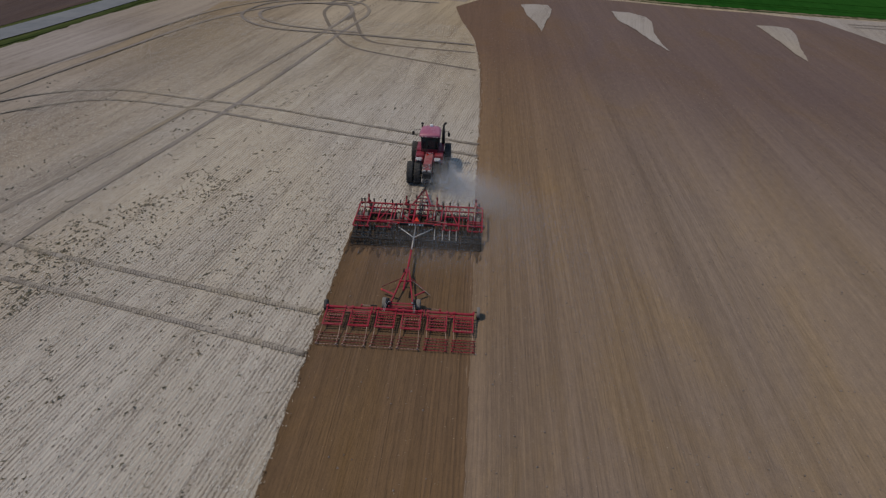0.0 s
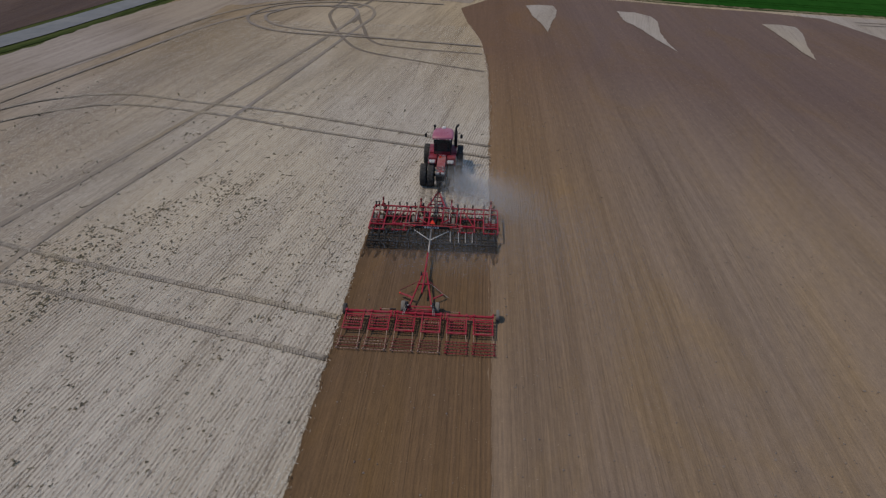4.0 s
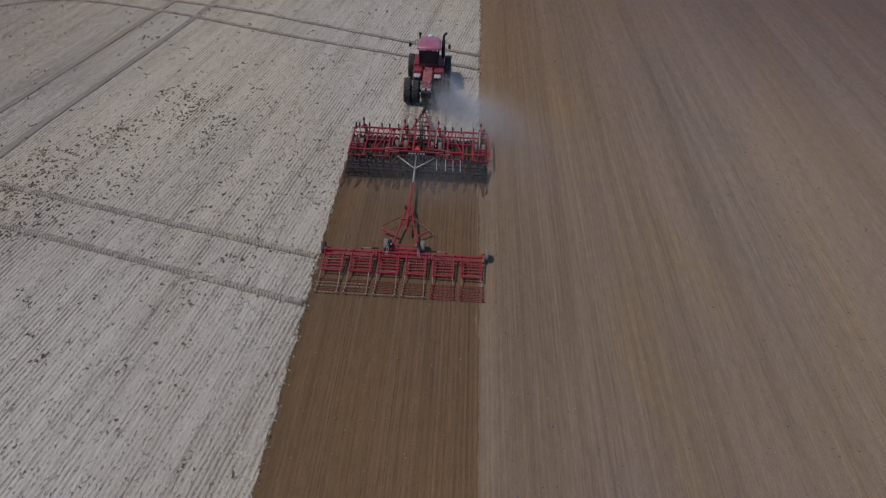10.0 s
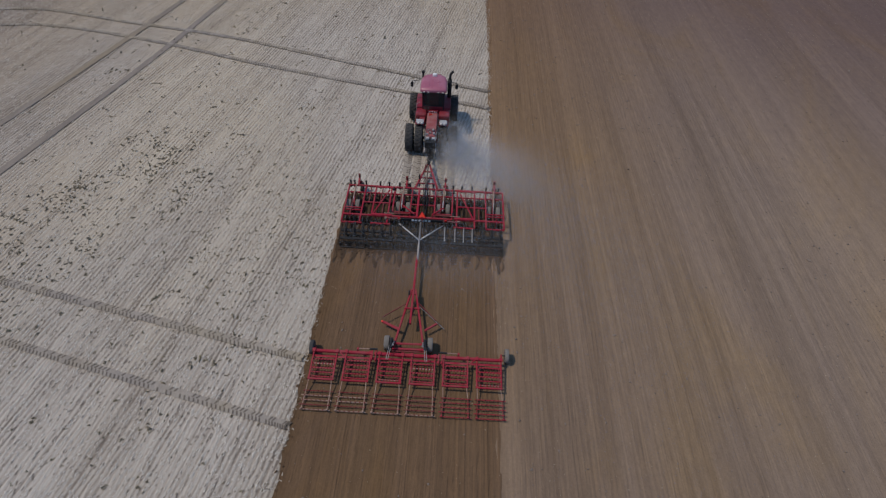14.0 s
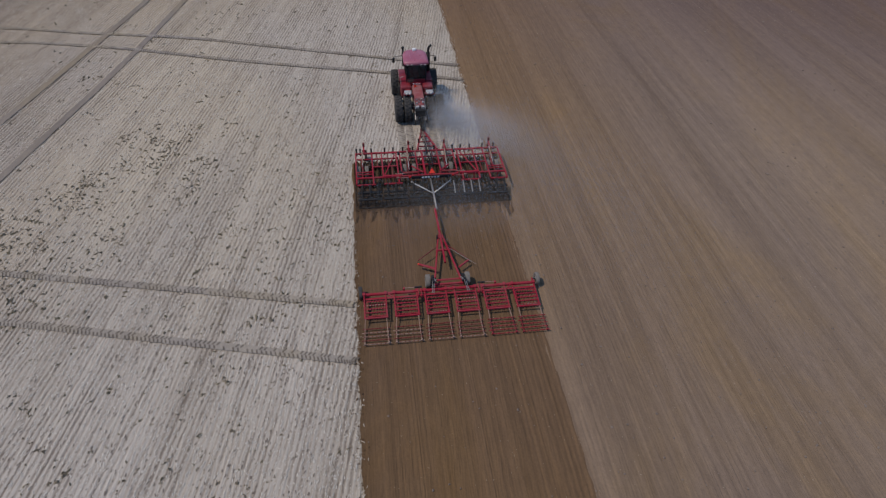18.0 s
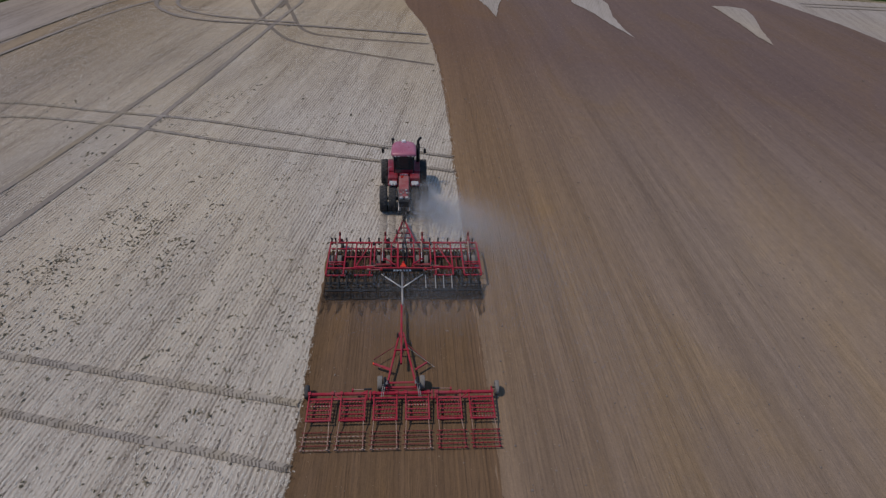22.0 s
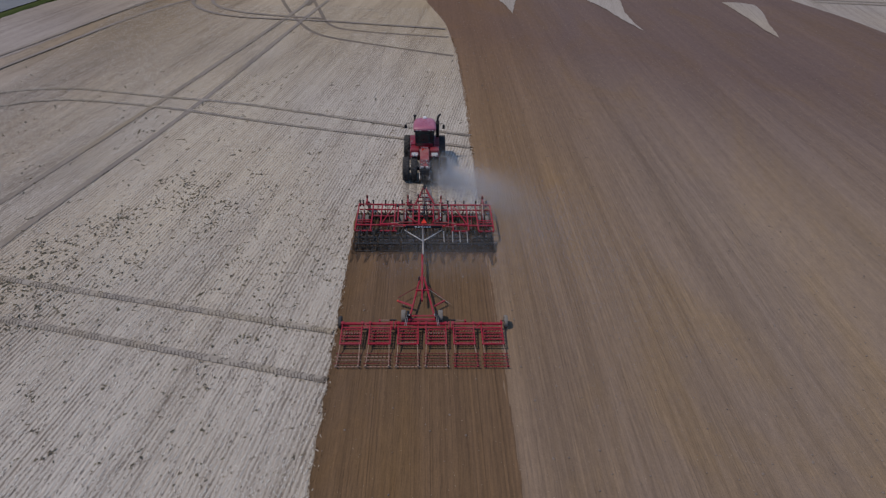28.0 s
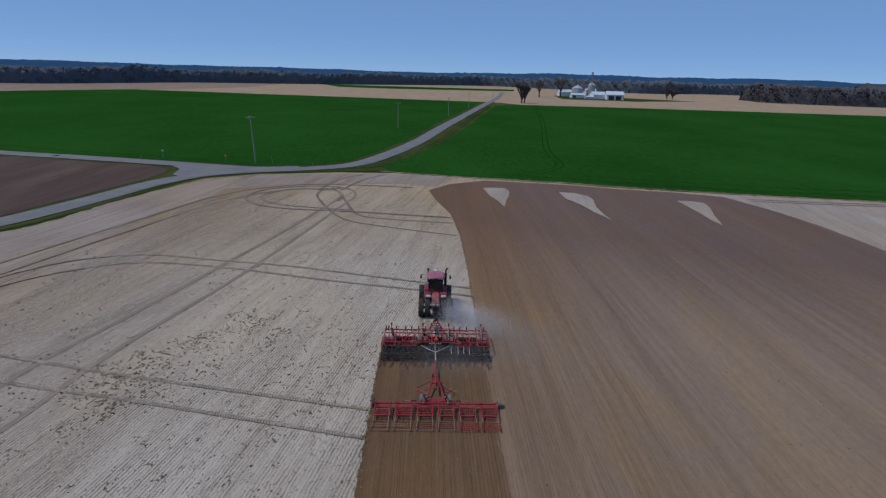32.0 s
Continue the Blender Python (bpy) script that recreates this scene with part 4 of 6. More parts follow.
    part("front_weight", block(B(), (0, 6.9, 0.95), (0.9, 0.35, 0.5), 0.06), M["red"], T)
    bm = rod(B(), (1.12, cy + 0.95, 1.9), (1.12, cy + 0.95, 3.5), 0.15, seg=14)
    c = along([(1.12, cy + 0.95, 3.5), (1.14, cy + 0.95, 3.85), (1.24, cy + 1.0, 4.0), (1.36, cy + 1.06, 4.08)], 0.06)
    for a, b in zip(c, c[1:]):
        rod(bm, a, b, 0.095, seg=12)
    part("exhaust_stack", bm, M["black"], T, "black exhaust stack with a curved tip", True)
    bm = rod(B(), (-0.86, cy + 1.05, 2.4), (-0.86, cy + 1.05, 3.85), 0.07, seg=12)
    lathe(bm, [(0.05, 3.83), (0.12, 3.86), (0.12, 3.98), (0.02, 4.03)], 14, "z", (-0.86, cy + 1.05, 0))
    part("air_intake", bm, M["black"], T, "black air intake with a cap", True)
    for z in (0.6, 0.9, 1.2):
        part("step", beam(B(), (-1.3, 2.5, z), (-1.3, 3.0, z), 0.25, 0.04), M["black"], T, "black cab step")
    bm = rod(rod(rod(B(), (-1.2, 2.35, 1.3), (-1.2, 2.35, 2.3), 0.02), (-1.2, 2.35, 2.3), (-0.95, 2.35, 2.45), 0.02), (-1.2, 2.05, 1.3), (-1.2, 2.05, 2.1), 0.02)
    part("handrail", bm, M["grey_steel"], T)
    part("toolbox", block(B(), (-0.72, 1.25, 1.6), (0.4, 0.5, 0.4), 0.04), M["red"], T)
    bm = B()
    for i in range(4):
        rod(bm, (-0.62 + 0.1 * i, 1.95, 2.12), (-0.6 + 0.1 * i, 2.1, 2.2 + 0.06 * (i % 2)), 0.035, seg=8)
    part("valve_cluster", bm, M["black"], T)
    return T


tractor = make_tractor()


# ---- the disc harrow ----
def small_wheel(parent, x, y, r, w, material, rim_mat, label):
    wh = part("wheel", tyre_bm(r, w, 0, 0.52, 0.02, 24), material, parent, label, True)
    wh.matrix_basis = pose(x, y, r)
    part("rim", rim_bm(r * 0.52, w, 0.03), rim_mat, wh, "", True)
    return wh


def make_disc():
    D = thing("disc_harrow", (0.06, 11.2, 0), "wide red folding disc harrow with black tine rows", "implement")
    o = 11.2
    Z = 0.95

    def bar(name, x0, y0, x1, y1, w=0.12, h=0.12, z0=Z, z1=None, m="frame_red", parent=D):
        return part(name, beam(B(), (x0, y0 - o, z0), (x1, y1 - o, Z if z1 is None and z0 == Z else (z0 if z1 is None else z1)), w, h), M[m], parent)
    for x0, x1 in ((-4.92, -1.98), (-1.92, 1.86), (1.92, 5.06)):
        bar("front_bar", x0, 12.92, x1, 12.9, 0.115, 0.12)
        bar("rear_bar", x0 + 0.04, 10.1, x1 - 0.02, 10.08, 0.115, 0.12)
    for x0, x1 in ((-4.78, -2.0), (-1.86, 1.8), (1.96, 4.95)):
        bar("gang_bar", x0, 12.3, x1, 12.3, 0.085, 0.1, 0.88)
    bar("middle_bar", -3.76, 11.3, -2.14, 11.3, 0.085, 0.09)
    bar("middle_bar", -0.78, 11.3, 0.72, 11.3, 0.085, 0.09)
    bar("middle_bar", 2.14, 11.3, 3.92, 11.3, 0.085, 0.09)
    for x0, x1 in ((-4.86, -3.64), (-3.1, -1.9), (1.95, 3.24), (3.92, 5.05)):
        bar("tail_bar", x0, 9.42, x1, 9.42, 0.1, 0.11, 0.9)
    for x, y1 in ((-4.87, 9.42), (-3.78, 9.42), (-3.12, 10.1), (-2.12, 9.42), (-1.88, 10.1), (1.82, 10.1), (2.12, 9.42), (3.22, 9.42), (3.93, 9.42), (5.03, 9.42)):
        bar("side_rail", x, 12.9, x, y1, 0.095, 0.11)
    for x, y0, y1 in ((-4.46, 12.3, 10.1), (-3.44, 12.9, 11.3), (-2.7, 12.9, 11.3), (-2.5, 11.3, 10.1), (-1.45, 12.3, 10.1), (0.34, 12.9, 11.3), (1.1, 12.3, 10.1), (2.66, 12.9, 11.3), (3.5, 11.3, 10.1), (4.36, 12.3, 10.1)):
        bar("gang_tie", x, y0, x, y1, 0.065, 0.08, 0.93, m="frame_dusty")
    for x, w in ((-0.78, 0.08), (-0.34, 0.14), (0.72, 0.09)):
        bar("centre_rail", x, 12.9, x, 10.1, w, 0.12)
    for x in (-4.42, -1.34, 1.26, 4.44):
        lc = part("lift_cylinder", rod(B(), (x, 12.85 - o, 1.1), (x - 0.02, 11.75 - o, 0.98), 0.05, seg=10), M["tan_steel"], D)
        part("piston_rod", rod(B(), (x - 0.02, 11.75 - o, 0.98), (x - 0.03, 10.95 - o, 0.84), 0.028, seg=8), M["silver"], lc, "bright piston rod")
    for x0, x1 in ((-4.8, -3.82), (-1.84, -0.4), (0.76, 1.78), (3.97, 4.98)):
        bar("cross_tie", x0, 10.62, x1, 10.62, 0.08, 0.08, 0.86)
    for x in (0.02, 0.2):
        part("hose_bundle", rod(rod(B(), (x, 12.9 - o, 1.02), (x + 0.06, 11.6 - o, 1.1), 0.032, seg=6), (x + 0.06, 11.6 - o, 1.1), (x * 0.7, 10.3 - o, 1.02), 0.032, seg=6), M["black"], D)
    for x0, x1 in ((-4.85, -3.74), (3.94, 5.02)):
        bar("middle_bar", x0, 10.75, x1, 10.75, 0.08, 0.08)
    bar("diagonal_brace", -2.25, 12.6, -3.08, 10.15, 0.075, 0.08)
    bar("diagonal_brace", 2.3, 12.6, 3.18, 10.15, 0.075, 0.08)
    bar("diagonal_brace", -1.2, 10.9, -0.5, 10.2, 0.08, 0.08, 1.15)
    bar("diagonal_brace", 1.3, 10.9, 0.6, 10.2, 0.08, 0.08, 1.15)
    for s, x in ((-1, -1.95), (1, 1.9)):
        for y in (12.6, 10.4):
            part("fold_hinge", rod(B(), (x - 0.02, y - o - 0.12, Z + 0.12), (x - 0.02, y - o + 0.12, Z + 0.12), 0.07, seg=12), M["black"], D)
        cyl = part("fold_cylinder", rod(B(), (x - s * 1.2, 10.26 - o, 1.08), (x - s * 0.2, 10.26 - o, 1.06), 0.05, seg=12), M["frame_dusty"], D)
        part("piston_rod", rod(B(), (x - s * 0.2, 10.26 - o, 1.06), (x + s * 0.42, 10.26 - o, 1.04), 0.026, seg=10), M["tan_steel"], cyl, "bright piston rod")
    # thick red plates near the folds
    for x0, x1 in ((-3.12, -1.9), (1.95, 3.24)):
        part("wing_plate", block(B(), ((x0 + x1) / 2, 10.12 - o, Z + 0.08), (x1 - x0, 0.15, 0.06), 0.015), M["frame_red"], D)
        part("wing_plate", block(B(), ((x0 + x1) / 2 + 0.1, 12.78 - o, Z + 0.08), (x1 - x0, 0.16, 0.06), 0.015), M["frame_red"], D)
    # tongue
    for x0, x1 in ((-0.62, 0.02), (0.8, 0.12)):
        bar("tongue_rail", x0, 13.0, x1, 16.1, 0.11, 0.15, Z, 0.62)
    bar("tongue_rail", 0.05, 12.9, 0.06, 15.6, 0.1, 0.12, 1.05, 0.7, "tan_steel")
    for y, w in ((13.6, 0.56), (14.3, 0.4), (15.1, 0.22)):
        bar("tongue_crossbar", 0.07 - w, y, 0.07 + w, y, 0.07, 0.09, 0.86 - (y - 13.6) * 0.12)
    part("hitch_clevis", block(B(), (0.07, 16.2 - o, 0.6), (0.16, 0.4, 0.14), 0.03), M["black"], D)
    part("jack_stand", rod(B(), (-0.42, 14.0 - o, 0.25), (-0.42, 14.0 - o, 1.25), 0.05, seg=10), M["black"], D)
    for i, x in enumerate((-0.08, 0.0, 0.16)):
        bm = B()
        c = along([(x, 16.0 - o, 0.8), (x - 0.1, 14.6 - o, 1.05), (x, 13.2 - o, 1.2), (x + 0.05, 11.0 - o, 1.15)], 0.35)
        for a, b in zip(c, c[1:]):
            rod(bm, a, b, 0.022, seg=6)
        part("hose", bm, M["black"], D, "black hydraulic hose", True)
    # black posts along the front bar
    for x in (-4.8, -4.55, -3.8, -2.88, -2.3, -1.63, -0.95, 0.55, 1.83, 2.4, 3.05, 3.95, 4.75):
        post = part("scraper_post", beam(B(), (x, 12.97 - o, 0.75), (x, 12.97 - o, 1.26), 0.1, 0.07), M["black"], D)
        part("post_cap", block(B(), (x, 12.97 - o, 1.27), (0.13, 0.12, 0.07), 0.02), M["black"], post)
    # front gauge wheels on red arms
    for x in (-4.3, -1.2, 1.32, 4.5):
        ar = part("gauge_arm", beam(beam(B(), (x, 12.95 - o, 1.0), (x, 13.5 - o, 1.12), 0.1, 0.12), (x, 13.5 - o, 1.2), (x, 13.5 - o, 0.45), 0.09, 0.09), M["frame_red"], D)
        wh = part("gauge_wheel", tyre_bm(0.33, 0.18, 0, 0.5, 0.02, 20), M["rubber"], ar, "black gauge wheel", True)
        wh.matrix_basis = pose(x + 0.12, 13.52 - o, 0.34)
        part("gauge_spindle", rod(B(), (x, 13.5 - o, 1.15), (x, 13.5 - o, 1.42), 0.075, seg=10), M["frame_dusty"], D)
        part("gauge_fork", block(B(), (x + 0.02, 13.5 - o, 0.78), (0.3, 0.1, 0.12), 0.02), M["frame_dusty"], D)
    # transport wheels inside the frame
    for x in (-4.72, -4.18, -1.62, -0.98, 0.94, 1.55, 4.13, 4.72):
        small_wheel(D, x, 11.5 - o, 0.43, 0.27, M["old_rubber"], M["silver"], "dusty grey transport tyre")
    for x0, x1 in ((-4.72, -4.18), (-1.62, -0.98), (0.94, 1.55), (4.13, 4.72)):
        part("walking_axle", beam(B(), (x0, 11.5 - o, 0.43), (x1, 11.5 - o, 0.43), 0.09, 0.09), M["black"], D)
        part("axle_leg", beam(B(), ((x0 + x1) / 2, 11.5 - o, 0.45), ((x0 + x1) / 2, 12.25 - o, 0.86), 0.12, 0.14), M["frame_red"], D)
    # blades: two rows of gangs set at an angle
    blade = None
    for row, (yc, slope, zc) in enumerate(((12.35, 0.10, 0.27), (10.35, -0.10, 0.27))):
        for g0, g1 in ((-4.9, -2.5), (-2.4, -0.1), (0.2, 2.5), (2.6, 5.0)):
            s = 1 if g0 > -0.1 else -1
            gx, n = (g0 + g1) / 2, 9
            gang = part("gang_shaft", rod(B(), (g0, yc - o - s * slope * (g0 - gx), zc), (g1, yc - o - s * slope * (g1 - gx), zc), 0.035, seg=8), M["black"], D)
            for i in range(n):
                x = g0 + (i + 0.5) * (g1 - g0) / n
                m = pose(x, yc - o - s * slope * (x - gx), zc, 0, 0, -s * math.degrees(slope))
                if blade is None:
                    blade = part("disc_blade", lathe(B(), [(0.001, 0.05), (0.12, 0.045), (0.22, 0.025), (0.29, -0.01), (0.28, -0.016), (0.2, 0.015), (0.001, 0.04)], 20), M["blade"], gang, "", True)
                    blade.matrix_basis = m
                else:
                    share("disc_blade", blade, gang, m)
            for x in (g0 + 0.4, g1 - 0.4):
                part("gang_hanger", beam(B(), (x, yc - o, zc + 0.04), (x, yc - o + 0.05, 0.9), 0.06, 0.1), M["frame_red"], gang)
    # black finishing sections at the back
    tine = basket = None
    for k in range(6):
        x0 = -4.85 + k * 1.66
        x1 = x0 + 1.56
        for x in (x0 + 0.26, x0 + 0.78, x1 - 0.26):
            # a few right-hand arms are paler: sunlit dust put into their colour
            light = k == 4 or (k == 3 and x > x1 - 0.5)
            part("drag_arm", beam(beam(B(), (x, 9.4 - o, 0.9), (x, 9.0 - o, 0.84), 0.06, 0.09), (x, 9.0 - o, 0.84), (x + 0.02, 8.52 - o, 0.5), 0.07, 0.09), M["grey_steel" if light else "black"], D)
            part("arm_foot", block(B(), (x + 0.02, 8.5 - o, 0.5), (0.16, 0.14, 0.12), 0.02), M["black"], D)
            part("spring_rod", rod(B(), (x + 0.09, 9.35 - o, 1.0), (x + 0.09, 8.8 - o, 0.55), 0.035, seg=8), M["black"], D)
        for y, z in ((9.12, 0.5), (8.8, 0.48), (8.5, 0.46)):
            tb = part("tine_bar", beam(B(), (x0, y - o, z), (x1, y - o, z), 0.07, 0.07), M["black"], D)
            for i in range(6):
                m = pose(x0 + 0.12 + i * 0.26 + (0.08 if y == 8.8 else 0), y - o, z)
                if tine is None:
                    bm = B()
                    rod(bm, (-0.04, 0, 0.0), (0.04, 0, 0.0), 0.06, seg=8)
                    rod(bm, (0, -0.04, 0), (0, -0.16, -0.3), 0.018, seg=5)
                    rod(bm, (0, -0.16, -0.3), (0, -0.12, -0.47), 0.016, 0.008, seg=5)
                    tine = part("tine", bm, M["black"], tb)
                    tine.matrix_basis = m
                else:
                    share("tine", tine, tb, m)
        part("section_beam", block(B(), ((x0 + x1) / 2, 9.0 - o, 0.62), (1.5, 0.2, 0.1), 0.02), M["black"], D)
        part("section_beam", block(B(), ((x0 + x1) / 2, 8.42 - o, 0.5), (1.5, 0.16, 0.08), 0.02), M["black"], D)
        m = pose((x0 + x1) / 2, 8.22 - o, 0.2)
        if basket is None:
            bm = B()
            for i in range(9):
                t = 2 * math.pi * i / 9
                pts = [(-0.76 + 0.19 * j, 0.17 * math.cos(t + 0.16 * j), 0.17 * math.sin(t + 0.16 * j)) for j in range(9)]
                for a, b in zip(pts, pts[1:]):
                    beam(bm, a, b, 0.03, 0.012)
            for x in (-0.74, -0.25, 0.25, 0.74):
                lathe(bm, [(0.165, x - 0.006), (0.165, x + 0.006)], 14)
            basket = part("rolling_basket", bm, M["black"], D, "dark steel rolling basket")
            basket.matrix_basis = m
        else:
            tagged(share("rolling_basket", basket, D, m), "dark steel rolling basket")
        part("basket_scraper", beam(B(), (x0 + 0.05, 8.02 - o, 0.16), (x1 - 0.05, 8.02 - o, 0.16), 0.03, 0.05), M["arm"], D, "worn scraper bar")
    # sign bar, emblem, pull pipe
    part("sign_bar", block(B(), (0, 9.78 - o, 1.02), (2.6, 0.05, 0.2), 0.01), M["black"], D)
    for i in range(6):
        part("letter_bar", block(B(), (-0.55 + 0.2 * i, 9.745 - o, 1.03), (0.14, 0.02, 0.12), 0), M["white"], D, "white bar of lettering")
    part("light_bar", beam(B(), (-2.3, 9.85 - o, 1.02), (2.3, 9.8 - o, 1.02), 0.05, 0.06), M["dusty_cover"], D, "dusty warning-light bar")
    for x in (-2.2, -1.4, 1.45, 2.25):
        part("warning_lamp", block(B(), (x, 9.76 - o, 1.1), (0.16, 0.08, 0.12), 0.02), M["tan_steel" if abs(x) > 2 else "dark_red"], D)
    part("emblem_post", beam(B(), (0.02, 9.75 - o, 1.0), (0.02, 9.68 - o, 1.75), 0.05, 0.05), M["frame_red"], D)
    em = thing_tri(D)
    part("pull_pipe", rod(B(), (-0.06, 9.7 - o, 0.92), (-0.03, 6.6 - o, 0.92), 0.06, seg=12), M["grey_steel"], D, "grey steel pull pipe", True)
    for x in (-1.36, 1.28):
        part("pull_brace", rod(B(), (x, 9.5 - o, 0.92), (-0.05, 8.15 - o, 0.92), 0.038, seg=10), M["silver"], D, "pale steel diagonal brace", True)
    return D


def thing_tri(D):
    bm = B()
    lathe(bm, [(0.27, -0.012), (0.27, 0.012)], 3, "y")
    ob = part("emblem_border", bm, M["dark_red"], D)
    ob.matrix_basis = pose(0.02, -1.58, 1.58, -25, 0, 0) @ pose(0, 0, 0, 0, -90, 0)
    bm = B()
    lathe(bm, [(0.215, -0.022), (0.215, -0.013)], 3, "y")
    part("emblem_face", bm, M["orange"], ob, "fluorescent orange triangle")
    return ob


disc = make_disc()


# ---- the trailing harrow ----
SECTIONS = ((-4.7, -3.54), (-3.08, -1.86), (-1.42, -0.26), (0.2, 1.36), (1.8, 3.0), (3.46, 4.66))


def make_harrow():
    Hh = thing("trailing_harrow", (0, 0, 0), "wide red trailing tine harrow with six hinged sections and a drawbar", "implement")

    def bar(name, p0, p1, w=0.1, h=0.1, m="frame_red", parent=Hh, label=""):
        return part(name, beam(B(), p0, p1, w, h), M[m], parent, label)
    bar("main_bar", (-4.7, 0.0, 0.75), (-1.75, 0.0, 0.75), 0.15, 0.14)
    bar("main_bar", (-1.7, 0.0, 0.75), (1.62, 0.0, 0.75), 0.155, 0.15)
    bar("main_bar", (1.67, 0.0, 0.75), (4.7, 0.0, 0.75), 0.15, 0.14)
    bar("second_bar", (-4.66, -0.27, 0.7), (-1.4, -0.27, 0.7), 0.08, 0.08)
    bar("second_bar", (-1.4, -0.25, 0.71), (1.4, -0.25, 0.71), 0.08, 0.08)
    bar("second_bar", (1.45, -0.27, 0.7), (4.64, -0.27, 0.7), 0.08, 0.08)
    for x in (-1.78, -1.6, 1.55, 1.72):
        bar("hinge_plate", (x, 0.1, 0.8), (x, -0.4, 0.74), 0.06, 0.2)
    bar("diagonal_brace", (-3.5, 0.0, 0.78), (-3.05, -0.32, 0.72), 0.06, 0.06)
    bar("diagonal_brace", (3.45, 0.0, 0.78), (3.05, -0.32, 0.72), 0.06, 0.06)
    for s in (-1, 1):
        c = part("fold_cylinder", rod(B(), (s * 1.55, 0.2, 0.86), (s * 1.95, 0.19, 0.86), 0.055, seg=12), M["black"], Hh)
        part("piston_rod", rod(B(), (s * 1.95, 0.19, 0.86), (s * 2.5, 0.18, 0.86), 0.026, seg=10), M["tan_steel"], c, "bright piston rod")
        part("cylinder_lug", block(B(), (s * 2.53, 0.16, 0.84), (0.1, 0.14, 0.14), 0.02), M["frame_red"], Hh)
    tine = spike = None
    for k, (x0, x1) in enumerate(SECTIONS):
        sec = bar("section_tail", (x0 - 0.05, -1.37, 0.42), (x1 + 0.05, -1.37, 0.42), 0.09, 0.1)
        for x in (x0, x1):
            bar("section_rail", (x, 0.0, 0.77), (x, -1.36, 0.45), 0.07, 0.1, "frame_red", sec)
            part("rail_clamp", block(B(), (x, -0.02, 0.84), (0.16, 0.2, 0.07), 0.015), M["frame_red"], sec)
            bar("lower_rail", (x + (0.1 if x == x0 else -0.1), -0.2, 0.52), (x + (0.1 if x == x0 else -0.1), -1.26, 0.34), 0.055, 0.065, "frame_dusty", sec)
            for y in (-0.3, -1.1):
                bar("hanger", (x + (0.1 if x == x0 else -0.1), y, 0.72 + 0.22 * y), (x + (0.1 if x == x0 else -0.1), y, 0.5 + 0.2 * y), 0.03, 0.04, "black", sec)
        # mid rail pair
        for j, y in enumerate((-0.3, -0.52, -0.74, -0.96, -1.18)):
            z = 0.52 + 0.2 * (y + 0.3)
            tb = bar("tine_bar", (x0 - 0.06, y, z), (x1 + 0.06, y, z), 0.05, 0.045, "tan_steel" if (k * 3 + j) % 9 == 1 else "frame_red", sec)
            n = 8
            for i in range(n):
                m = pose(x0 + 0.04 + i * (x1 - x0 - 0.1) / (n - 1) + 0.03 * (j % 2), y, z)
                if tine is None:
                    bm = B()
                    rod(bm, (-0.03, 0, 0.0), (0.03, 0, 0.0), 0.045, seg=8)
                    rod(bm, (0, 0.02, -0.03), (0, 0.1, -0.22), 0.013, seg=5)
                    rod(bm, (0, 0.1, -0.22), (0, 0.02, -0.42), 0.013, 0.006, seg=5)
                    tine = part("tine", bm, M["frame_red"], tb)
                    tine.matrix_basis = m
                else:
                    share("tine", tine, tb, m)
        # dragged spike harrow behind
        worn = k < 4
        dx = (-0.08 if k < 2 else (0.04 if k > 3 else -0.04)) * 0.7
        a0, a1 = x0 - 0.1 + dx, x1 + 0.12 + dx
        dr = bar("drag_frame_rail", (a0 + 0.12, -1.86, 0.2), (a0 + 0.08, -2.92, 0.17), 0.045, 0.05, "tan_steel" if worn else "frame_dusty")
        bar("drag_frame_rail", (a1 - 0.1, -1.86, 0.2), (a1 - 0.08, -2.92, 0.17), 0.045, 0.05, "tan_steel" if worn else "frame_dusty", dr)
        for x, xb in ((x0 + 0.02, a0 + 0.12), (x1 - 0.04, a1 - 0.1)):
            bar("pull_link", (x, -1.4, 0.42), (xb, -1.88, 0.22), 0.035, 0.05, "tan_steel", dr)
        for j in range(5):
            y = -1.9 - 0.25 * j
            mm = ("tan_steel" if (j in (1, 2, 4) and k < 2) or (j == 4 and worn) else "frame_dusty") if worn else "frame_red"
            tb = bar("spike_bar", (a0 - (0.06 if j % 2 else 0), y, 0.2), (a1 + (0.0 if j % 2 else 0.06), y, 0.2), 0.042, 0.042, mm, dr)
            for i in range(7):
                m = pose(a0 + 0.06 + i * (a1 - a0 - 0.12) / 6 + 0.05 * (j % 2), y, 0.2, 0, 0, 15 * (i % 3))
                if spike is None:
                    bm = B()
                    rod(bm, (0, 0, 0.05), (0, 0.02, -0.19), 0.014, 0.006, seg=5)
                    block(bm, (0, 0, 0.02), (0.05, 0.05, 0.03), 0)
                    spike = part("spike", bm, M["frame_dusty"], tb)
                    spike.matrix_basis = m
                else:
                    share("spike", spike, tb, m)
        for x in (a0 + 0.08, a1 - 0.08):
            part("end_clamp", block(B(), (x, -2.9, 0.25), (0.09, 0.07, 0.09), 0.015), M["tan_steel" if worn else "frame_red"], dr)
    # end wheels
    for x, y, s in ((-4.88, 0.5, -1), (4.98, 0.6, 1)):
        wh = small_wheel(Hh, x, y, 0.38, 0.2, M["rubber"] if s < 0 else M["old_rubber"], M["grey_steel"], "dusty gauge wheel at the bar's end")
        bar("gauge_arm", (s * 4.68, 0.0, 0.72), (s * 4.7, y, 0.42), 0.08, 0.1, "frame_red")
        part("gauge_axle", rod(B(), (s * 4.66, y, 0.4), (x, y, 0.4), 0.035, seg=8), M["black"], Hh)
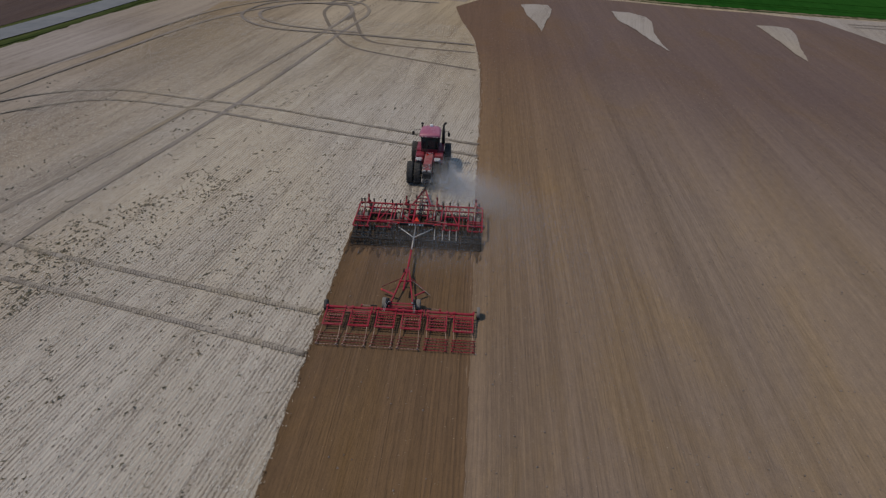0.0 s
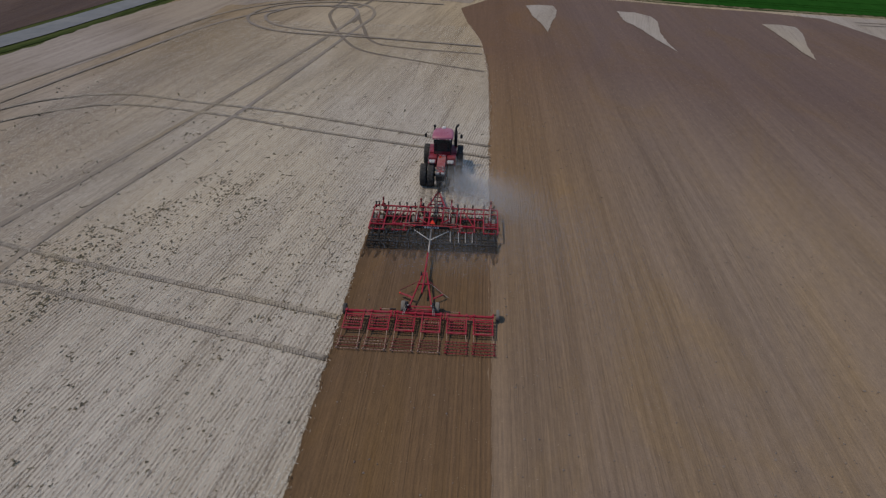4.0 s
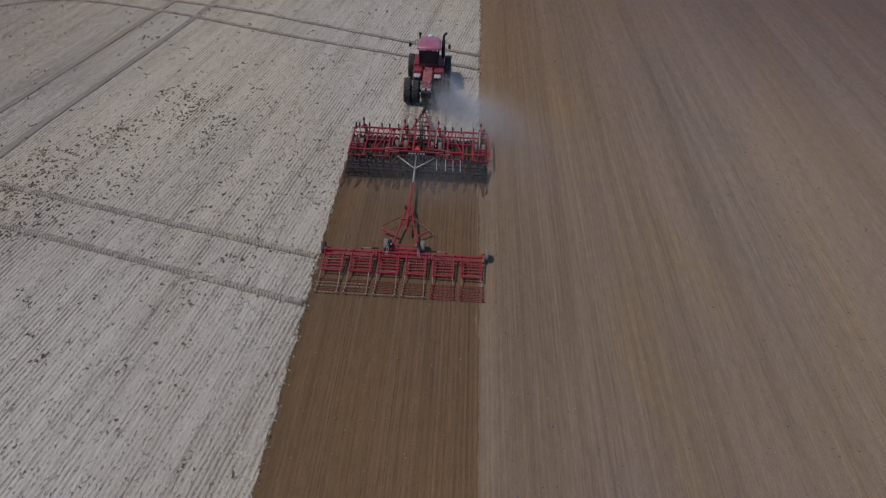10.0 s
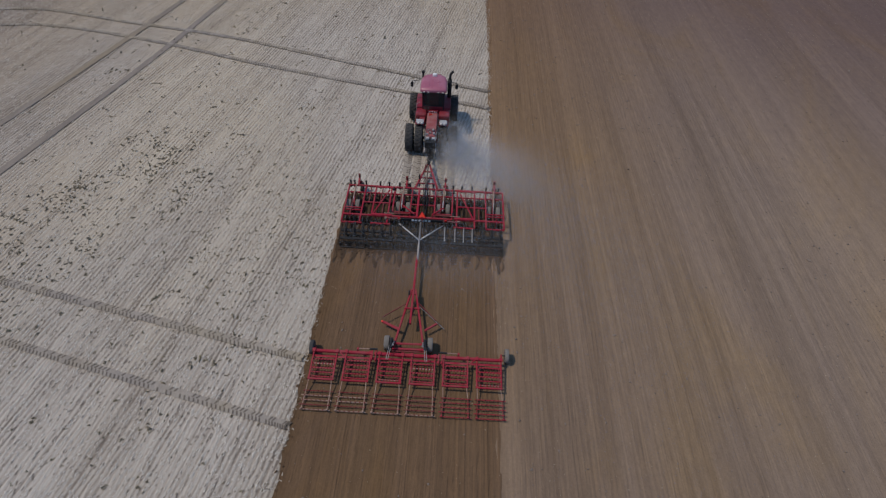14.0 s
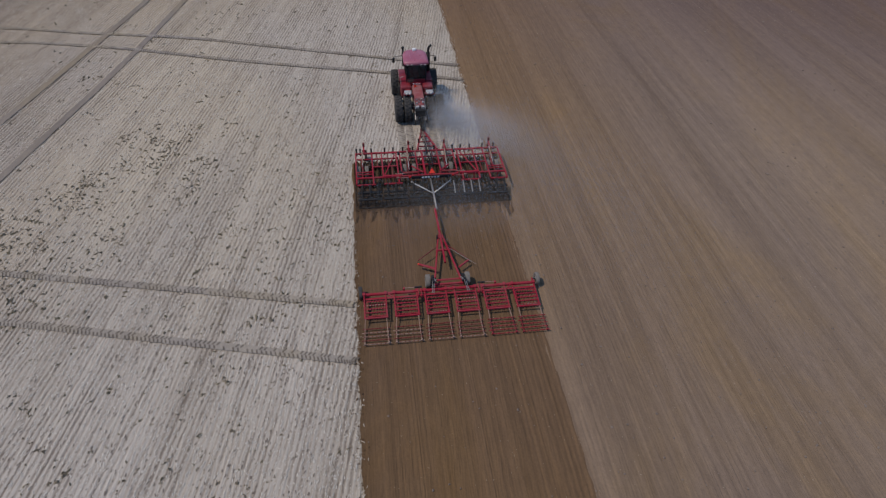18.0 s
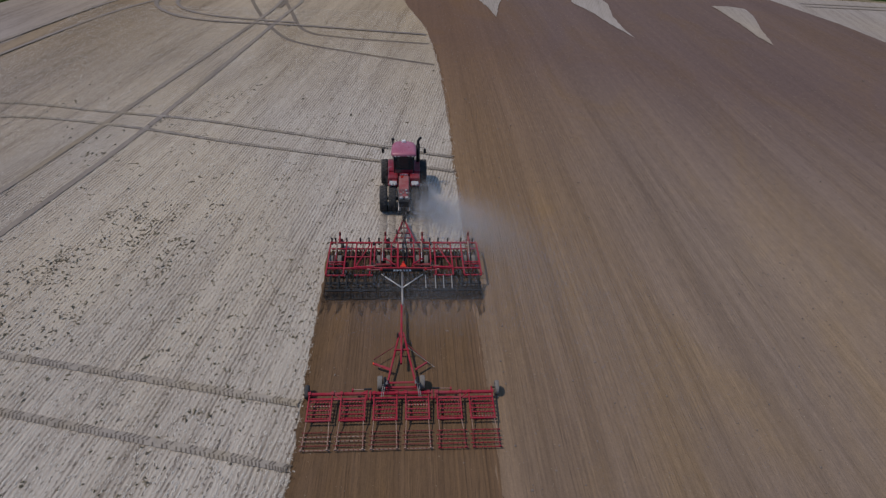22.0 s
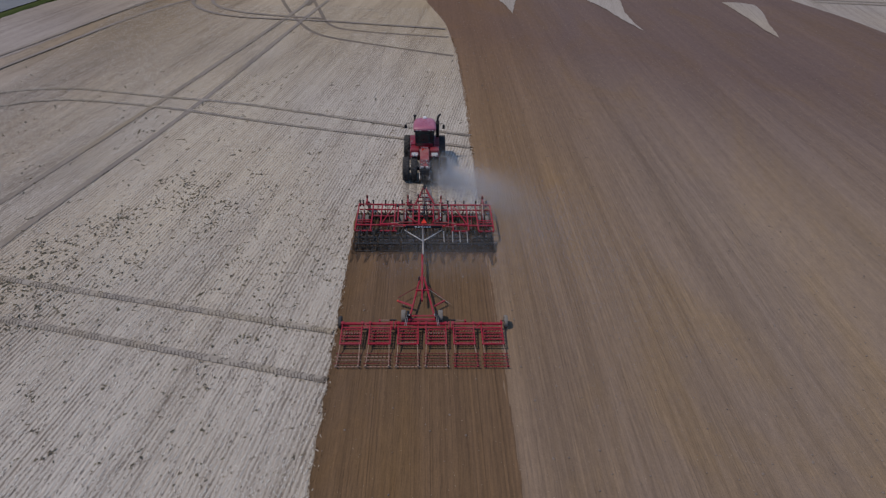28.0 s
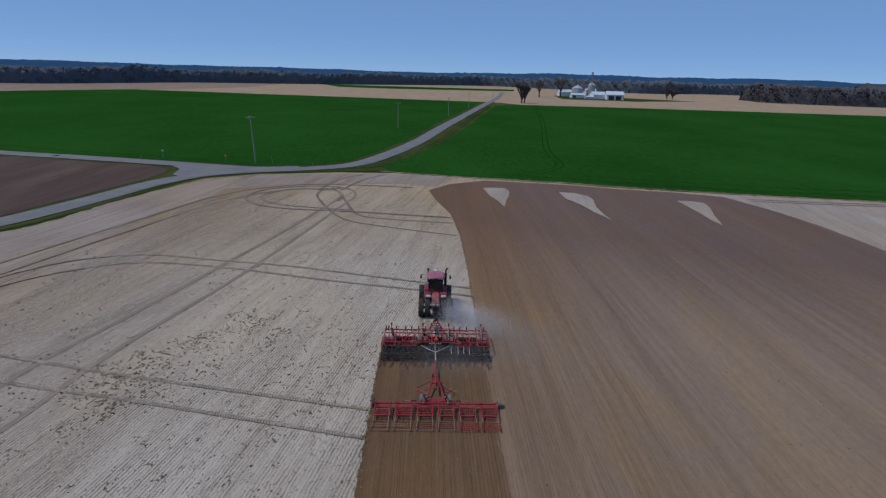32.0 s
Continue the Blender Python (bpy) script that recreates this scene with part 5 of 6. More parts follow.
    # transport wheels with their dark mounts
    for x, s in ((-1.15, -1), (1.07, 1)):
        small_wheel(Hh, x, 1.0, 0.4, 0.27, M["old_rubber"], M["silver"], "dusty grey transport tyre")
        mt = part("wheel_mount", block(B(), (x - s * 0.26, 0.82, 0.62), (0.16, 0.5, 0.36), 0.04), M["black"], Hh)
        part("mount_ram", rod(B(), (x - s * 0.26, 1.05, 0.75), (x - s * 0.24, 0.3, 1.0), 0.045, seg=10), M["black"], mt)
        part("mount_spring", rod(B(), (x - s * 0.36, 1.0, 0.55), (x - s * 0.36, 0.5, 0.95), 0.05, seg=10), M["grey_steel"], mt)
        for dx in (0.0, 0.09):
            part("hose", rod(B(), (x - s * (0.2 + dx), 0.45, 0.95), (x - s * (0.1 + dx), -0.3, 0.82), 0.018, seg=6), M["grey_steel"], mt)
    bar("axle_bar", (-0.86, 0.72, 0.72), (0.8, 0.74, 0.72), 0.09, 0.09)
    bar("axle_bar", (-0.84, 0.35, 0.76), (0.78, 0.36, 0.76), 0.12, 0.12)
    bar("axle_bar", (-0.84, 0.18, 0.8), (0.78, 0.19, 0.8), 0.07, 0.07, "frame_dusty")
    # drawbar
    bar("drawbar_rail", (-0.8, 0.4, 0.72), (-0.14, 4.15, 0.95), 0.1, 0.13)
    bar("drawbar_rail", (0.76, 0.4, 0.72), (0.08, 4.15, 0.95), 0.1, 0.13)
    bar("drawbar_rail", (-0.03, 4.2, 1.0), (-0.04, 1.75, 1.02), 0.11, 0.14)
    bar("drawbar_crossbar", (-0.44, 2.86, 0.92), (0.42, 2.88, 0.92), 0.09, 0.11)
    bar("drawbar_crossbar", (-0.2, 3.85, 0.98), (0.14, 3.85, 0.98), 0.08, 0.1)
    bar("drawbar_nose", (-0.03, 4.1, 0.97), (-0.03, 6.65, 0.92), 0.12, 0.13)
    bar("stay_arm", (-0.28, 3.26, 0.92), (-1.54, 2.26, 0.82), 0.045, 0.05, "frame_dusty")
    bar("stay_arm", (0.3, 3.26, 0.92), (1.3, 2.22, 0.82), 0.045, 0.05, "frame_dusty")
    bar("folding_stop", (-0.64, 1.62, 0.72), (-1.5, 2.0, 0.76), 0.12, 0.12)
    bar("folding_stop", (0.74, 1.6, 0.72), (1.36, 2.06, 0.76), 0.1, 0.1)
    part("stop_tip", block(B(), (-1.54, 2.02, 0.76), (0.08, 0.08, 0.1), 0.02), M["orange"], Hh, "orange end cap")
    part("stay_cable", rod(B(), (0.3, 3.1, 0.9), (1.75, 1.78, 0.7), 0.012, seg=5), M["grey_steel"], Hh, "thin steel cable")
    part("jack", rod(B(), (-0.26, 3.9, 0.5), (-0.24, 3.9, 1.2), 0.05, seg=10), M["black"], Hh)
    return Hh


harrow = make_harrow()


def settle(ob, drop, lean, names):
    """The gear rides low in the loose soil: its upper frame comes down and a little forward."""
    def low(z):
        return drop * min(1.0, max(0.0, (z - 0.42) / 0.3))
    done = set()
    for ch in ob.children_recursive:
        if ch.name.split(".")[0] not in names:
            continue
        b = ch.matrix_basis
        if b.translation.length > 1e-6:
            d = low(b.translation.z)
            ch.matrix_basis = Matrix.Translation((0, lean * d, -d)) @ b
        elif ch.data.name not in done:
            done.add(ch.data.name)
            for v in ch.data.vertices:
                d = low(v.co.z)
                v.co.z -= d
                v.co.y += lean * d


settle(harrow, 0.3, 1.0, ("drawbar_rail", "drawbar_crossbar", "drawbar_nose", "stay_arm", "folding_stop", "stop_tip", "stay_cable", "jack"))
settle(harrow, 0.24, 0.9, ("main_bar", "second_bar", "hinge_plate", "diagonal_brace", "fold_cylinder", "piston_rod", "cylinder_lug", "section_rail", "rail_clamp", "hanger", "lower_rail", "tine_bar", "tine", "axle_bar", "gauge_arm"))


# ---- loose cover: residue, clods, dust ----
def scatter(name, P, sizes, base_v, base_f, material, spin=True, yaw=None, squash=None, jitter=0.0, smooth=False):
    """Many small pieces in one mesh; P: places, sizes: one or three numbers each."""
    n, k = len(P), len(base_v)
    a = rng.uniform(0, 2 * np.pi, n) if yaw is None else yaw
    ca, sa = np.cos(a), np.sin(a)
    S = np.asarray(sizes)
    S = np.repeat(S[:, None], 3, 1) if S.ndim == 1 else S
    V = np.asarray(base_v)[None] * S[:, None, :]
    if jitter:
        V = V * (1 + jitter * rng.standard_normal((n, k, 1)))
    X = V[..., 0] * ca[:, None] - V[..., 1] * sa[:, None]
    Y = V[..., 0] * sa[:, None] + V[..., 1] * ca[:, None]
    W = np.stack([X, Y, V[..., 2]], -1) + P[:, None, :]
    F = (np.asarray(base_f)[None] + (np.arange(n) * k)[:, None, None]).reshape(-1, len(base_f[0]))
    return sheet(name, W.reshape(-1, 3).tolist(), F.tolist(), material, smooth)


CHIP_V = [(-0.5, -0.5, 0), (0.5, -0.5, 0), (0.5, 0.5, 0.25), (-0.5, 0.5, 0.2), (0, 0, 0.5)]
CHIP_F = [(0, 1, 4), (1, 2, 4), (2, 3, 4), (3, 0, 4)]
t_ = (1 + 5 ** 0.5) / 2
ICO_V = [Vector(v).normalized()[:] for v in ((-1, t_, 0), (1, t_, 0), (-1, -t_, 0), (1, -t_, 0), (0, -1, t_), (0, 1, t_), (0, -1, -t_), (0, 1, -t_), (t_, 0, -1), (t_, 0, 1), (-t_, 0, -1), (-t_, 0, 1))]
ICO_F = [(0, 11, 5), (0, 5, 1), (0, 1, 7), (0, 7, 10), (0, 10, 11), (1, 5, 9), (5, 11, 4), (11, 10, 2), (10, 7, 6), (7, 1, 8), (3, 9, 4), (3, 4, 2), (3, 2, 6), (3, 6, 8), (3, 8, 9), (4, 9, 5), (2, 4, 11), (6, 2, 10), (8, 6, 7), (9, 8, 1)]


def stubble_places(n, x0=-46.0, y0=-30.0, y1=75.0):
    x, y = rng.uniform(x0, 4.5, n), rng.uniform(y0, y1, n)
    ok = (x < -5.3) | ((y > 13.2) & (x < edge_x(y) - 0.1))
    return x[ok], y[ok]


x, y = stubble_places(150000)
u = across(x, y)
x = x + (np.round(u / 0.26) * 0.26 + 0.07 + rng.normal(0, 0.07, len(x)) - u) / math.cos(radians(ROW_TURN))
ok = (x < -5.3) | ((y > 13.2) & (x < edge_x(y) - 0.1))
x, y = x[ok], y[ok]
n = len(x)
tagged(scatter("crop_residue", np.stack([x, y, np.full(n, 0.045)], -1), np.stack([rng.uniform(0.015, 0.04, n), rng.uniform(0.04, 0.15, n), rng.uniform(0.012, 0.035, n)], -1), CHIP_V, CHIP_F, M["straw"], yaw=rng.normal(-0.19, 0.5, n)), "pale broken stalks strewn along the rows", "straw", kind="stuff")


def patchy(x, y):
    return np.sin(0.13 * x + 0.05 * y + 1) + np.sin(0.09 * x - 0.11 * y + 2.2) + 0.8 * np.sin(0.31 * x + 0.07 * y) + 0.6 * np.sin(0.05 * x * 7 + 0.5 * y)


# bare soil specks between the rows, coloured darker to sharpen the row contrast
x, y = stubble_places(90000)
u = across(x, y)
x = x + (np.round(u / 0.26) * 0.26 + 0.2 + rng.normal(0, 0.05, len(x)) - u) / math.cos(radians(ROW_TURN))
ok = ((x < -5.3) | ((y > 13.2) & (x < edge_x(y) - 0.1))) & (rng.uniform(0, 1, len(x)) < np.where(y < 4, 0.7, 1.0) * (0.42 + 0.26 * np.clip(patchy(x, y), 0, 2)))
x, y = x[ok], y[ok]
n = len(x)
tagged(scatter("soil_specks", np.stack([x, y, np.full(n, 0.035)], -1), np.stack([rng.uniform(0.025, 0.06, n), rng.uniform(0.05, 0.19, n), rng.uniform(0.01, 0.02, n)], -1), CHIP_V, CHIP_F, M["dark_crumb"], yaw=rng.normal(-0.19, 0.35, n)), "bare soil crumbs between the stubble rows", "clods", kind="stuff")
# weeds: thin everywhere, dense in one slanting band and in patches by the worked strip
x, y = stubble_places(12000, -50)
line = np.interp(y, [-30, -6, 5, 15, 27, 47, 75], [-32, -27.5, -24.5, -19.5, -17.5, -14, -10])
band = np.exp(-((x - line) / 6.0) ** 2) * np.clip((24 - y) / 14, 0.12, 1)
near = np.exp(-((x + 10.5) / 4.5) ** 2 - ((y - 4) / 9.0) ** 2)
lump = np.clip(wob(x, y, 0.7, 0.9, 0.6, 3) + wob(x, y, 0.6, 0.35, 0.27, 1) + 0.3, 0, 1.8)
keep = rng.uniform(0, 1, len(x)) < (0.08 + 0.16 * lump + 0.85 * band * lump + 0.6 * near * lump) * np.clip((52 - y) / 18, 0.12, 1)
x, y, band = x[keep], y[keep], band[keep]
# each clump has a few neighbours, more of them in the band
kids = rng.poisson(0.5 + 5.5 * band)
far = np.repeat(0.3 + 0.4 * band, kids)
x = np.concatenate([x, np.repeat(x, kids) + rng.normal(0, 1, kids.sum()) * far])
y = np.concatenate([y, np.repeat(y, kids) + rng.normal(0, 1, kids.sum()) * far])
ok = (x < -5.4) | ((y > 13.4) & (x < edge_x(y) - 0.2))
x, y = x[ok], y[ok]
n = len(x)
sz = np.minimum(rng.gamma(2.2, 0.02, n) + 0.042, 0.125)


def tuft(seed, m=10):
    """A low ragged clump of small bits lying close together."""
    r = np.random.default_rng(seed)
    v, f = [], []
    for k in range(m):
        c, q = r.normal(0, 0.34, 2), r.uniform(0.28, 0.55)
        b = len(v)
        v += [(c[0] + q, c[1], 0.0), (c[0] - 0.5 * q, c[1] + 0.8 * q, 0.0), (c[0] - 0.5 * q, c[1] - 0.8 * q, 0.0), (c[0] + r.normal(0, 0.2), c[1] + r.normal(0, 0.2), q * 1.1 + max(0.0, 0.5 - 0.6 * math.hypot(c[0], c[1])))]
        f += [(b, b + 1, b + 3), (b + 1, b + 2, b + 3), (b + 2, b, b + 3)]
    return v, f


for k in range(4):
    tv, tf = tuft(k)
    q = slice(k, None, 4)
    m = len(x[q])
    tagged(scatter("weed_clods", np.stack([x[q], y[q], np.full(m, 0.025)], -1), np.stack([sz[q], sz[q] * rng.uniform(0.9, 1.7, m), sz[q] * rng.uniform(0.7, 1.1, m)], -1), tv, tf, M["clod"], jitter=0.25), "dark weed tufts and soil clods among the stubble", "clods", kind="stuff")
# fine olive tufts thickest beside the worked strip
n = 24000
x, y = rng.uniform(-24, -5.3, n), rng.uniform(-20, 24, n)
g = np.zeros(n)
for k in range(7):
    a, f = rng.uniform(0, math.pi), 2 * math.pi / rng.uniform(0.5, 3.5)
    g += np.sin(f * (x * math.cos(a) + y * math.sin(a)) + rng.uniform(0, 6)) * 0.5
ok = rng.uniform(0, 1, n) < (0.12 + 0.3 * np.clip(g, 0, 2)) * np.exp(-((x + 10) / 8.0) ** 2) * (0.25 + 1.15 * np.exp(-((y - 9) / 7.0) ** 2))
x, y = x[ok], y[ok]
n = len(x)
sz = rng.gamma(1.8, 0.016, n) + 0.022
tv, tf = tuft(9, 8)
tagged(scatter("weed_tufts", np.stack([x, y, np.full(n, 0.025)], -1), np.stack([sz, sz * rng.uniform(0.9, 1.6, n), sz * 0.7], -1), tv, tf, M["clod"], jitter=0.3), "small olive weed tufts between the stubble rows", "weeds", kind="stuff")
# clods on the worked soil
n = 8000
x, y = rng.uniform(-5, 60, n), rng.uniform(-35, 80, n)
ok = (x > 5) | ((y < 7.5) & (rng.uniform(0, 1, n) < 0.35))
ok &= y < top_y(x) - 8
x, y = x[ok], y[ok]
n = len(x)
sz = np.minimum(rng.gamma(1.4, 0.013, n) + 0.016, 0.06)
tagged(scatter("soil_clods", np.stack([x, y, np.full(n, 0.05)], -1), sz, ICO_V, ICO_F, M["clod_soil"], jitter=0.25), "small clods and stones on the worked soil", "clods", kind="stuff")
n = 420
x, y = rng.uniform(5, 70, n), rng.uniform(-20, 70, n)
sz = rng.gamma(1.6, 0.014, n) + 0.02
tagged(scatter("dark_clods", np.stack([x, y, np.full(n, 0.05)], -1), np.stack([sz, sz * 1.3, sz * 0.5], -1), ICO_V, ICO_F, M["clod_soil"], jitter=0.3), "dark clods scattered on the worked field", "clods", kind="stuff")
# pale straw flecks lying on the worked soil
n = 24000
x, y = rng.uniform(-5, 45, n), rng.uniform(-30, 50, n)
ok = ((x > 5) | (y < 7.5)) & (rng.uniform(0, 1, n) < np.where(x < 16, np.where(x < 5, 0.16, 0.16), 0.12))
x, y = x[ok], y[ok]
n = len(x)
tagged(scatter("straw_flecks", np.stack([x, y, np.full(n, 0.055)], -1), np.stack([rng.uniform(0.008, 0.022, n), rng.uniform(0.02, 0.06, n), np.full(n, 0.015)], -1), CHIP_V, CHIP_F, M["fleck"]), "pale straw flecks on the worked soil", "straw", kind="stuff")
# crumbs and torn straw along the seam between stubble and worked soil
n = 2200
y = rng.uniform(-40, 60, n)
x = np.where(y < 9, -5.08 + rng.normal(0, 0.16, n), edge_x(y) - 0.02 + rng.normal(0, 0.12, n))
ok = (y < 9) | (y > 13.3)
x, y = x[ok], y[ok]
n = len(x)
tagged(scatter("seam_crumbs", np.stack([x, y, np.full(n, 0.04)], -1), rng.gamma(1.6, 0.008, n) + 0.01, ICO_V, ICO_F, M["soil_fresh"], jitter=0.3), "soil crumbs along the edge of the worked strip", "clods", kind="stuff")
n = 900
y = rng.uniform(-40, 60, n)
x = np.where(y < 9, -5.2 + rng.normal(0, 0.12, n), edge_x(y) - 0.12 + rng.normal(0, 0.1, n))
ok = (y < 9) | (y > 13.3)
x, y = x[ok], y[ok]
n = len(x)
tagged(scatter("seam_straw", np.stack([x, y, np.full(n, 0.045)], -1), np.stack([rng.uniform(0.012, 0.03, n), rng.uniform(0.06, 0.2, n), rng.uniform(0.012, 0.03, n)], -1), CHIP_V, CHIP_F, M["straw"]), "torn straw along the edge of the worked strip", "straw", kind="stuff")
# soil thrown up behind the baskets
n = 450
x = rng.uniform(-5.1, 5.2, n)
fur = (np.abs(((x + 5.1) % 0.83) - 0.41) < 0.22)
y = 7.95 - np.abs(rng.normal(0, 0.55, n)) * np.where(fur, 1.0, 0.3)
sz = rng.gamma(1.6, 0.010, n) + 0.012
tagged(scatter("loose_soil", np.stack([x, y, 0.04 + 0.08 * rng.uniform(0, 1, n) * np.where(fur, 1, 0.3)], -1), sz, ICO_V, ICO_F, M["soil_fresh"], jitter=0.25), "loose crumbs of soil tumbling behind the baskets", "soil", kind="stuff")

# small heaps left between the baskets
n = 13
hx = np.linspace(-4.9, 5.0, n) + rng.normal(0, 0.06, n)
tagged(scatter("soil_heaps", np.stack([hx, 7.35 + rng.normal(0, 0.08, n), np.full(n, 0.0)], -1), np.stack([rng.uniform(0.16, 0.24, n), rng.uniform(0.5, 0.8, n), rng.uniform(0.12, 0.2, n)], -1), ICO_V, ICO_F, M["soil_fresh"], yaw=np.zeros(n), jitter=0.12), "low heaps of loose soil behind the baskets", "soil", kind="stuff")

# drifting dust, as fine grains


def puff(n, c, s):
    return np.asarray(c) + rng.standard_normal((n, 3)) * np.asarray(s)


thick = np.concatenate([puff(150000, (1.75, 18.2, 0.9), (0.6, 1.0, 0.55)), puff(125000, (2.9, 17.0, 0.9), (1.1, 1.3, 0.5)), puff(90000, (4.6, 15.6, 1.0), (1.4, 1.6, 0.5)), puff(34000, (6.0, 14.0, 1.0), (1.3, 1.8, 0.5))])
faint = np.concatenate([
    puff(40000, (6.6, 13.4, 1.0), (1.6, 2.4, 0.5)), puff(46000, (8.2, 10.8, 1.0), (2.0, 3.0, 0.5)), puff(56000, (3.0, 13.4, 0.8), (1.9, 0.9, 0.4)),
    puff(50000, (1.2, 9.0, 0.5), (3.0, 0.7, 0.25)), puff(46000, (1.6, 6.6, 0.5), (2.6, 1.2, 0.3)), puff(40000, (10.3, 8.0, 0.9), (2.6, 3.6, 0.45)), puff(26000, (12.3, 2.5, 0.9), (3.0, 4.5, 0.45))])
FLAKES = ([(0.9, 0, -0.3), (-0.45, 0.7, 0.5), (-0.45, -0.7, -0.2)], [(0.8, 0.1, 0.5), (-0.5, 0.7, -0.3), (-0.3, -0.8, 0.1)], [(0.3, 0.1, 0.9), (-0.4, 0.5, -0.4), (0.3, -0.6, -0.5)])
for cloud, small, large in ((thick, 0.013, 0.025), (faint, 0.012, 0.023)):
    cloud[:, 2] = np.abs(cloud[:, 2]) + 0.06
    for k, flake in enumerate(FLAKES):
        Q = cloud[k::3]
        tagged(scatter("dust_cloud", Q, rng.uniform(small, large, len(Q)), flake, [(0, 1, 2)], M["dust"]), "thin pale dust drifting off the tractor's wheels", "dust", kind="stuff")


# ---- poles, signs ----
def utility_pole(x, y, h, lean=0.0, rz=0.0):
    P = thing("utility_pole", (x, y, 0), "weathered grey wooden utility pole with a crossarm", "pole", "utility poles")
    P.matrix_basis = pose(x, y, -0.1, 0, lean, rz)
    part("pole", rod(B(), (0, 0, 0), (0, 0, h), 0.19, 0.12, 10), M["wood"], P)
    arm = part("crossarm", beam(B(), (-1.2, 0.1, h - 0.5), (1.2, 0.1, h - 0.5), 0.12, 0.14), M["wood"], P)
    for xx in (-1.1, -0.4, 0.4, 1.1):
        part("insulator", lathe(B(), [(0.03, 0), (0.08, 0.05), (0.05, 0.12), (0.08, 0.17), (0.02, 0.24)], 8, "z", (xx, 0.1, h - 0.42)), M["grey_steel"], arm)
    for s in (-1, 1):
        part("brace", beam(B(), (s * 0.75, 0.1, h - 0.55), (0, 0.1, h - 1.3), 0.04, 0.04), M["grey_steel"], P)
    return P


utility_pole(-47.4, 121, 12.6, -3.2, 15)
utility_pole(-14.5, 231, 11.5, 0, 20)
utility_pole(10.6, 311, 11, 0, 20)
utility_pole(28, 400, 11, 0, 20)
utility_pole(62, 560, 11, 0, 20)
utility_pole(330, 720, 11, 0, 0)


def road_post(x, y, h, lean, board, label):
    P = thing("road_sign" if board else "marker_post", (x, y, 0), label, "sign" if board else "post")
    P.matrix_basis = pose(x, y, -0.05, 0, lean, 0)
    part("post", beam(B(), (0, 0, 0), (0, 0, h), 0.07, 0.07), M["wood"], P)
    if board:
        part("board", block(B(), (0, -0.06, h - 0.25), (0.45, 0.03, 0.45), 0.01), M[board], P)


road_post(-55.5, 121.5, 2.0, 0, "sign_yellow", "small yellow road sign on a post in the verge")
road_post(-74, 125.5, 2.4, 0, "white", "small white road sign on a post in the verge")
road_post(-76, 117.5, 2.2, -8, None, "leaning grey marker post beside the road")
road_post(-42, 118.5, 2.4, -14, None, "leaning grey marker post beside the road")
road_post(-30, 109.6, 2.2, 0, None, "dark marker post at the field's corner")


# ---- trees and woods ----
def bare_tree(name, x, y, h, spread, seed, label, levels=4, low=0.3):
    rnd = random.Random(seed)
    T = thing(name, (x, y, -0.1), label, "tree", "bare trees")
    tb, lb, cb = B(), B(), B()

    def grow(bm, p, d, ln, r, lev):
        q = p + d * ln
        rod(bm, p, q, r, r * 0.68, 6 if lev < 2 else 4)
        if lev >= levels:
            return
        nb = 3 if lev else (5 if low > 0.2 else 9)
        for i in range(nb):
            a = 2 * math.pi * (i + rnd.random()) / nb
            tilt = rnd.uniform(0.35, 0.85) * spread
            nd = (d + Vector((math.cos(a) * tilt, math.sin(a) * tilt, rnd.uniform(-0.05, 0.3)))).normalized()
            grow(lb if lev < 1 else cb, p + d * ln * rnd.uniform(0.65, 1.0), nd, ln * rnd.uniform(0.6, 0.8) * (1 if lev or low > 0.2 else 2.1), max(r * 0.6, 0.085), lev + 1)
    grow(tb, Vector((0, 0, 0)), Vector((rnd.uniform(-0.05, 0.05), 0, 1)).normalized(), h * low, h * 0.032, 0)
    part("trunk", tb, M["bark"], T)
    part("limbs", lb, M["bark"], T)
    part("crown", cb, M["bark"], T, "leafless twigs")
    return T


bare_tree("bare_tree", 80, 490, 24, 0.5, 1, "tall leafless roadside tree branching from low down", 5, 0.15)
bare_tree("bare_tree", 83, 494, 21, 0.6, 2, "leafless roadside tree beside the road", 5, 0.15)
bare_tree("bare_tree", 122, 640, 25, 1.0, 3, "bare leafless farmyard tree")
bare_tree("bare_tree", 150, 660, 30, 1.0, 4, "bare leafless farmyard tree")
bare_tree("bare_tree", 155, 690, 27, 1.0, 5, "bare leafless farmyard tree")
bare_tree("bare_tree", 289, 700, 24, 1.2, 6, "broad leafless tree in the pale field", 5, 0.14)
bare_tree("bare_tree", 298, 705, 27, 1.5, 7, "broad leafless tree in the pale field", 5, 0.1)
bare_tree("bare_tree", 384, 668, 20, 1.0, 8, "leafless tree at the wood's edge")
bare_tree("bare_tree", 390, 660, 16, 1.0, 9, "leafless tree at the wood's edge")


